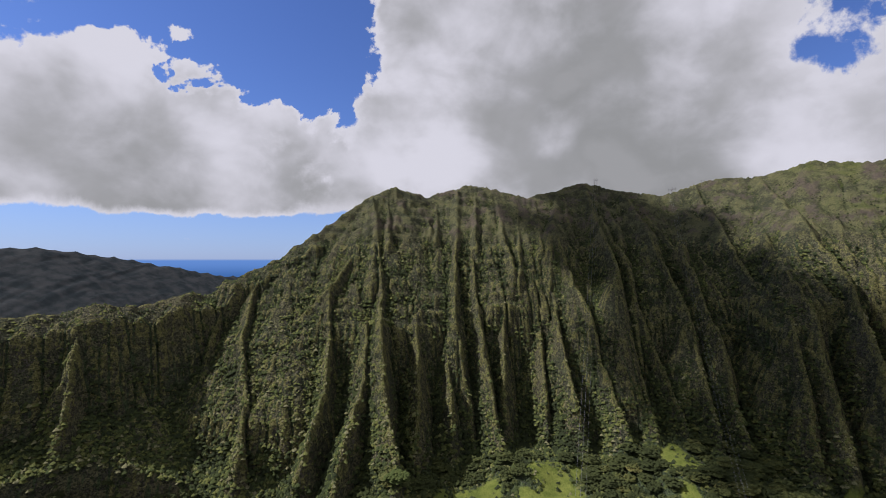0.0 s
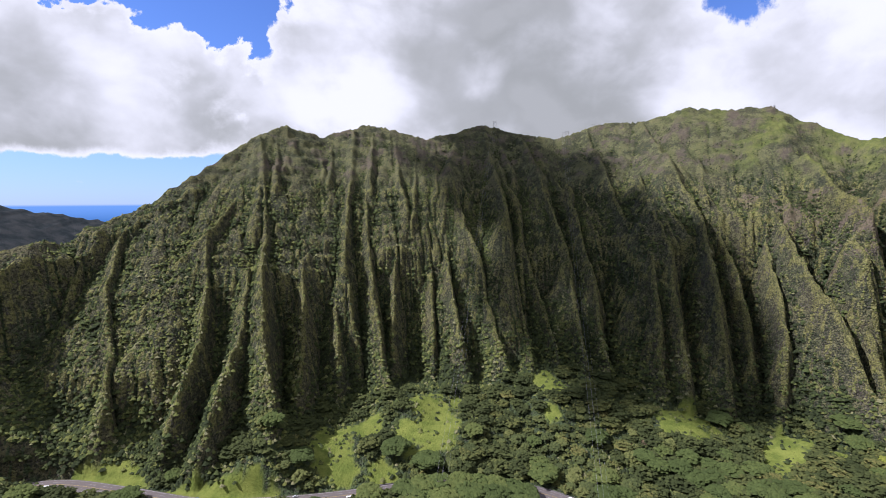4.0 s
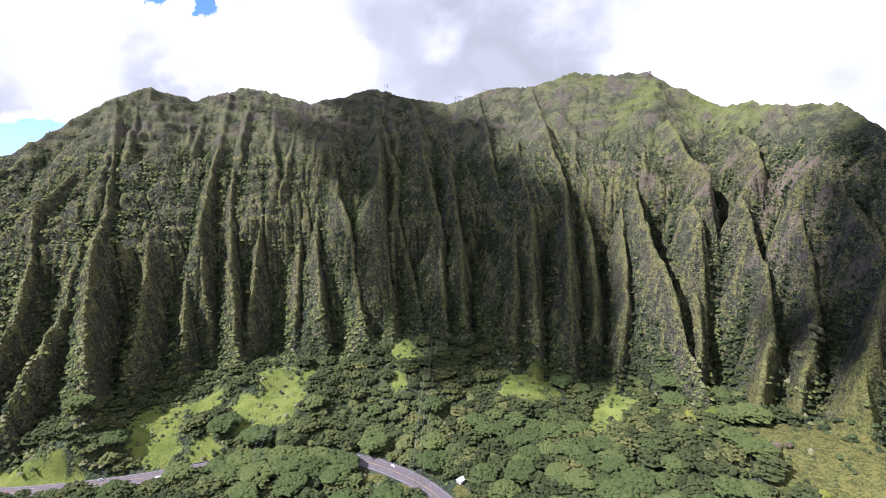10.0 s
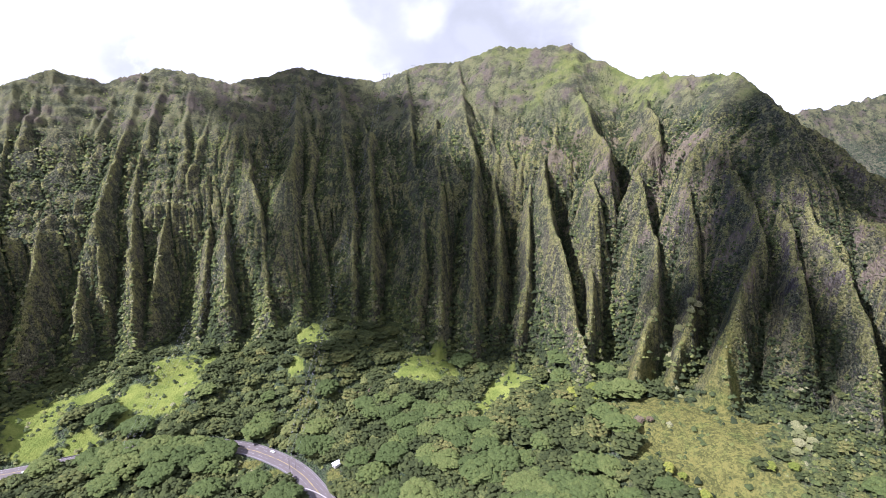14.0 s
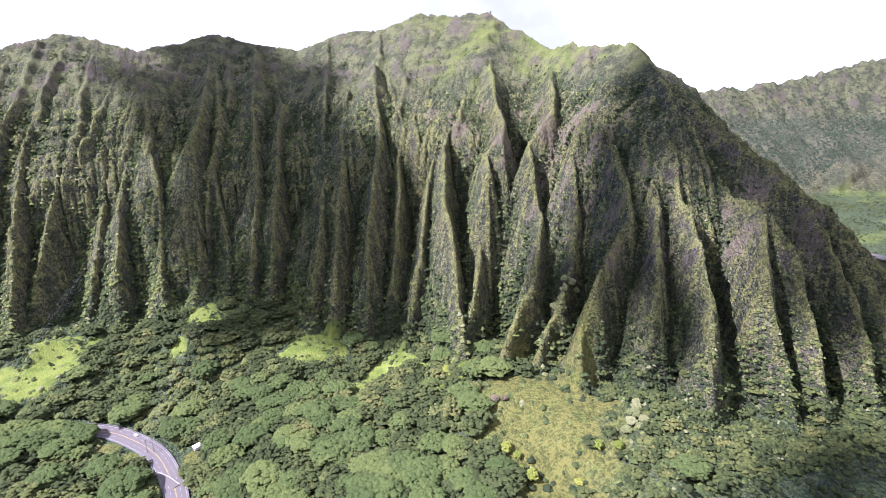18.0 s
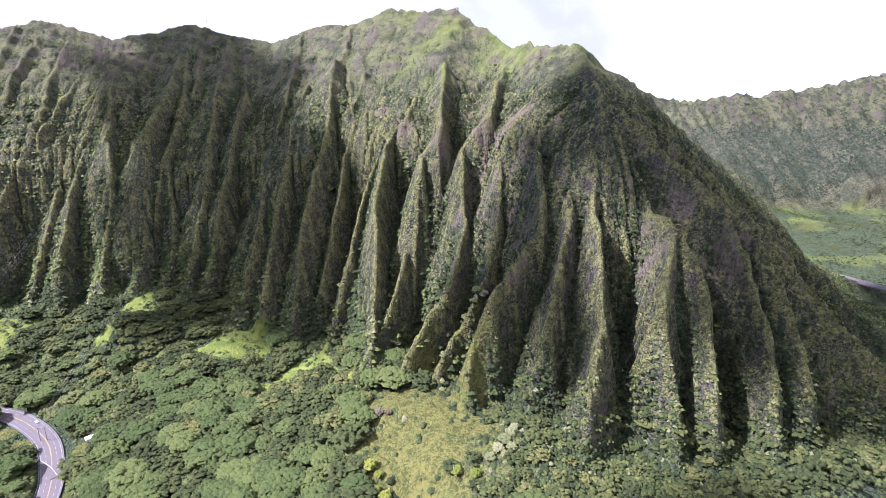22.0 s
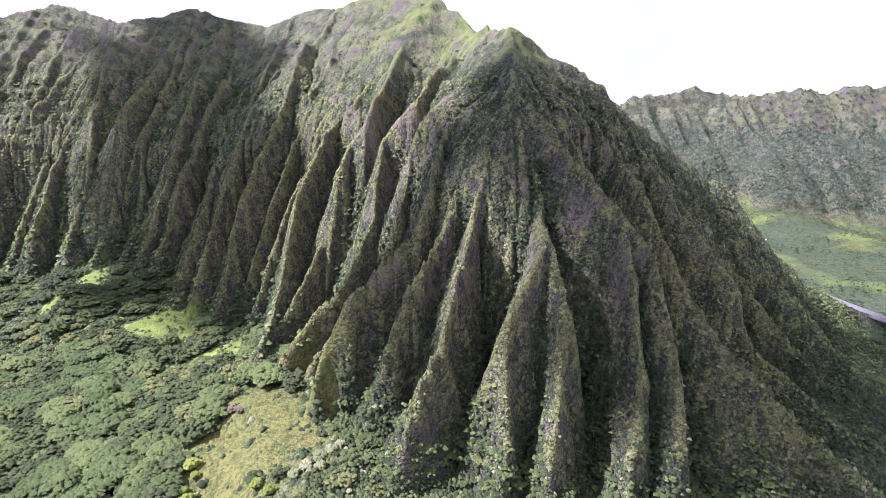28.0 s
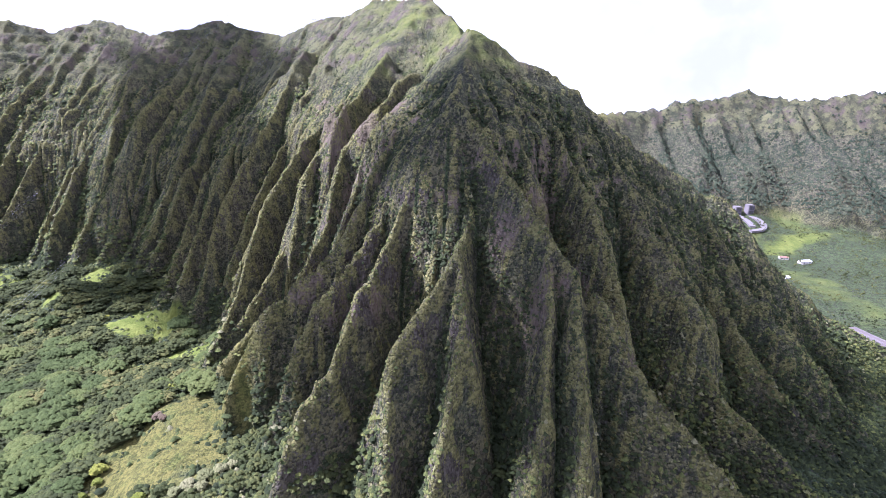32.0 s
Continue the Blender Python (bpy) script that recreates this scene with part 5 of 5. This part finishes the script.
def line_of_cables(top, foot, height):
    root = tagged(new("power_line"), "bundle of thin aluminium power cables hanging down the cliff", "power line", group="power lines")
    for k in range(5):
        o = (-4.0, 0.0, 4.0)[k % 3]
        lift = 0 if k < 3 else 2.2
        ob = new("cable", cable((top[0] + o, top[1], top[2] + height - 2 + lift), (foot[0] + o * 1.3, foot[1], foot[2] + 14 + lift), 17 if k < 3 else 14))
        ob.parent = root
    return root


line_of_cables((452, 921, ground_at(452, 921)), (262, 372, ground_at(262, 372)), 13)
line_of_cables((316, 958, ground_at(316, 958)), (118, 415, ground_at(118, 415)), 15)
for x, y in ((262, 372), (118, 415)):
    h_pole((x, y, ground_at(x, y) - 0.5), 15, "timber H-frame power pole among the valley trees")

# ---------------------------------------------------------------- hut and mast on the summit
z0 = ground_at(733, 708)
hut = tagged(new("summit_hut"), "small concrete lookout hut with a mast on the summit", "hut")
hut.location = (733, 708, z0 - 0.6)
part("walls", box_bm(3.4, 3.0, 2.8, (0, 0, 1.4), 0.08), CONCRETE, hut)
part("roof", box_bm(4.0, 3.6, 0.3, (0, 0, 2.95), 0.06), STEEL, hut)
part("door", box_bm(0.9, 0.08, 2.0, (0.5, -1.53, 1.0), 0.02), TIMBER, hut)
part("mast", cylinder_bm(0.11, 5.0, (1.1, 0.4, 5.5), "Z", 8, 0.06), STEEL, hut)

# ---------------------------------------------------------------- shed by the bend
shed = tagged(new("shed"), "low shed with a white metal roof beside the road bend", "shed")
shed.matrix_basis = pose(303, 366, ground_at(303, 366), 0, 0, 32)
part("walls", box_bm(10.0, 5.0, 3.0, (0, 0, 1.3), 0.05), WALL_CREAM, shed)
for sy in (-1, 1):
    bm = box_bm(11.0, 3.3, 0.18, (0, 0, 0), 0.03)
    bmesh.ops.transform(bm, matrix=Matrix.Translation((0, 1.5 * sy, 3.25)) @ Matrix.Rotation(radians(-17 * sy), 4, "X"), verts=bm.verts)
    part("roof", bm, ROOF_WHITE, shed, "white corrugated metal roof slope")
part("door", box_bm(0.1, 2.4, 2.3, (-5.03, 0, 1.15), 0.02), STEEL, shed)


# ---------------------------------------------------------------- cars on the highway
def car(colour_name, rgb):
    body = paint(colour_name, rgb, 0.3, 0.06, 1.0)
    root = new("car")
    bm = box_bm(4.5, 1.8, 0.72, (0, 0, 0.72), 0.16)
    part("body", bm, body, root)
    part("cabin", box_bm(2.5, 1.6, 0.62, (-0.2, 0, 1.36), 0.12, 0.82), DARK_GLASS, root, "dark tinted windows")
    part("roof", box_bm(1.9, 1.32, 0.08, (-0.2, 0, 1.69), 0.03), body, root)
    for sx in (-1.4, 1.4):
        for sy in (-0.85, 0.85):
            wheel = part("wheel", cylinder_bm(0.33, 0.24, (sx, sy, 0.33), "Y", 14), RUBBER, root)
            part("rim", cylinder_bm(0.2, 0.26, (sx, sy, 0.33), "Y", 10), STEEL, wheel)
    for sy in (-0.6, 0.6):
        part("headlight", box_bm(0.08, 0.35, 0.16, (2.24, sy, 0.82), 0.02), ROOF_WHITE, root)
    return root


def van(colour_name, rgb):
    body = paint(colour_name, rgb, 0.35, 0.06, 1.0)
    root = new("van")
    part("body", box_bm(5.4, 1.95, 1.7, (0, 0, 1.25), 0.2, 0.94), body, root)
    part("windscreen", box_bm(0.1, 1.6, 0.7, (2.66, 0, 1.65), 0.03), DARK_GLASS, root)
    for sx in (-1.7, 1.7):
        for sy in (-0.92, 0.92):
            wheel = part("wheel", cylinder_bm(0.36, 0.24, (sx, sy, 0.36), "Y", 14), RUBBER, root)
            part("rim", cylinder_bm(0.21, 0.26, (sx, sy, 0.36), "Y", 10), STEEL, wheel)
    for sy in (-0.95, 0.95):
        part("side_window", box_bm(2.6, 0.06, 0.55, (0.6, sy, 1.75), 0.02), DARK_GLASS, root)
    return root


def on_road(ob, k, offset, back):
    p, q = road_line[k], road_line[k + 1]
    w = (q - p)
    turn = math.degrees(math.atan2(w.y, w.x))
    s = Vector((w.y, -w.x, 0)).normalized() * offset
    ob.matrix_basis = pose(p.x + s.x, p.y + s.y, p.z + s.z + 0.01, 0, 0, turn + (180 if back else 0))
    return ob


TRAFFIC = [(car, "white_car_paint", (0.75, 0.75, 0.74), "white saloon car on the highway", 30, -5.4, True), (car, "dark_car_paint", (0.04, 0.045, 0.05), "dark grey saloon car on the highway", 33, -2.0, True),
           (van, "white_van_paint", (0.78, 0.78, 0.77), "white delivery van on the highway", 40, 5.3, False), (car, "red_car_paint", (0.35, 0.03, 0.025), "red saloon car on the highway", 61, 2.0, False),
           (car, "silver_car_paint", (0.42, 0.43, 0.44), "silver saloon car on the highway", 72, -5.3, True), (van, "white_truck_paint", (0.72, 0.72, 0.71), "white pickup van on the highway", 80, 5.3, False),
           (car, "black_car_paint", (0.02, 0.02, 0.022), "black saloon car on the highway", 104, 5.3, False), (car, "pale_car_paint", (0.66, 0.66, 0.63), "pale saloon car on the highway", 118, -5.3, True),
           (car, "blue_car_paint", (0.05, 0.09, 0.2), "blue saloon car on the highway", 57, -5.3, True)]
for make, colour_name, rgb, label, k, off, back in TRAFFIC:
    tagged(on_road(make(colour_name, rgb), k, off, back), label, "van" if make is van else "car", group="cars on the highway")

# ---------------------------------------------------------------- the far valley: viaduct, tunnel portals, houses
deck = glide([(1248, 486, 60), (1262, 440, 58), (1285, 375, 55), (1330, 240, 48), (1380, 120, 40)], 5)
viaduct = tagged(new("viaduct"), "pale concrete freeway viaduct crossing the far valley", "viaduct")
for o in (-5.0, 5.0):
    part("deck", ribbon(deck, o - 4.2, o + 4.2, 0.0, 1.6), ASPHALT, viaduct)
    for e in (-4.3, 4.3):
        part("parapet", ribbon(deck, o + e - 0.2, o + e + 0.2, 1.0, 1.2), STAINED, viaduct)
    for k in range(2, len(deck) - 1, 4):
        p = deck[k]
        zz = ground_at(p.x + o, p.y)
        part("pier", cylinder_bm(1.4, max(2.0, p.z - zz + 2), (p.x + o, p.y, (p.z + zz) / 2 - 2.0), "Z", 10), STAINED, viaduct)

portal = tagged(new("tunnel_portal"), "pair of pale concrete tunnel portals below the far range", "tunnel portal")
for o in (-13, 13):
    base = ground_at(1402 + o, 985)
    part("tower", box_bm(13, 16, 22, (1402 + o, 992, base + 9), 0.6), STAINED, portal)
    # solid slab on the tower; the mouth's darkness is painted as its colour
    part("mouth_slab", box_bm(9, 0.6, 7, (1402 + o, 983.6, base + 4), 0.1), PORTAL_DARK, portal, "dark slab coloured as the shade of a tunnel mouth")
    for k in range(4):
        part("louvre", box_bm(10, 0.5, 0.9, (1402 + o, 983.7, base + 11 + 2.2 * k), 0.1), PORTAL_DARK, portal)
ramp = glide([(1414, 984, ground_at(1414, 970) + 3), (1416, 955, ground_at(1416, 955) + 3), (1410, 925, ground_at(1410, 925) + 3), (1394, 905, ground_at(1394, 905) + 3), (1370, 900, ground_at(1370, 900) + 3)], 5)
apron = tagged(new("approach_road"), "curved pale concrete approach road below the tunnel portals", "road", kind="structure")
part("slab", ribbon(ramp, -5.5, 5.5, 0.6, 4), STAINED, apron)
apron_2 = tagged(new("approach_road"), "short pale concrete approach road below the tunnel portals", "road", kind="structure")
part("slab", ribbon(glide([(1389, 984, ground_at(1389, 975) + 3), (1388, 950, ground_at(1388, 950) + 3), (1382, 915, ground_at(1382, 915) + 3)], 4), -5.5, 5.5, 0.6, 4), STAINED, apron_2)


def house(x, y, w, d, h, turn, roof, label):
    root = tagged(new("house"), label, "house", group="houses of the far valley")
    root.matrix_basis = pose(x, y, ground_at(x, y) - 0.3, 0, 0, turn)
    part("walls", box_bm(w, d, h, (0, 0, h / 2), 0.05), WALL_CREAM, root)
    for sy in (-1, 1):
        bm = box_bm(w + 1.2, d * 0.62, 0.3, (0, 0, 0), 0.04)
        bmesh.ops.transform(bm, matrix=Matrix.Translation((0, d * 0.27 * sy, h + d * 0.09)) @ Matrix.Rotation(radians(-20 * sy), 4, "X"), verts=bm.verts)
        part("roof", bm, roof, root)
    for k in (-0.3, 0.3):
        part("window", box_bm(w * 0.16, 0.1, h * 0.35, (k * w, -d / 2 - 0.02, h * 0.55), 0.02), DARK_GLASS, root)
    part("door", box_bm(1.1, 0.1, 2.1, (0, -d / 2 - 0.02, 1.05), 0.02), TIMBER, root)
    return root


ROOF_BROWN = paint("brown_shingle_roof", (0.22, 0.13, 0.09), 0.85, 0.35, 1.0)
house(1408, 790, 20, 10, 5, 15, ROOF_WHITE, "long white house with a white roof in the far valley")
house(1385, 812, 14, 9, 4, -10, ROOF_BROWN, "house with a brown roof in the far valley")
house(1318, 700, 9, 7, 3.5, 20, ROOF_WHITE, "small white-roofed house among far valley trees")
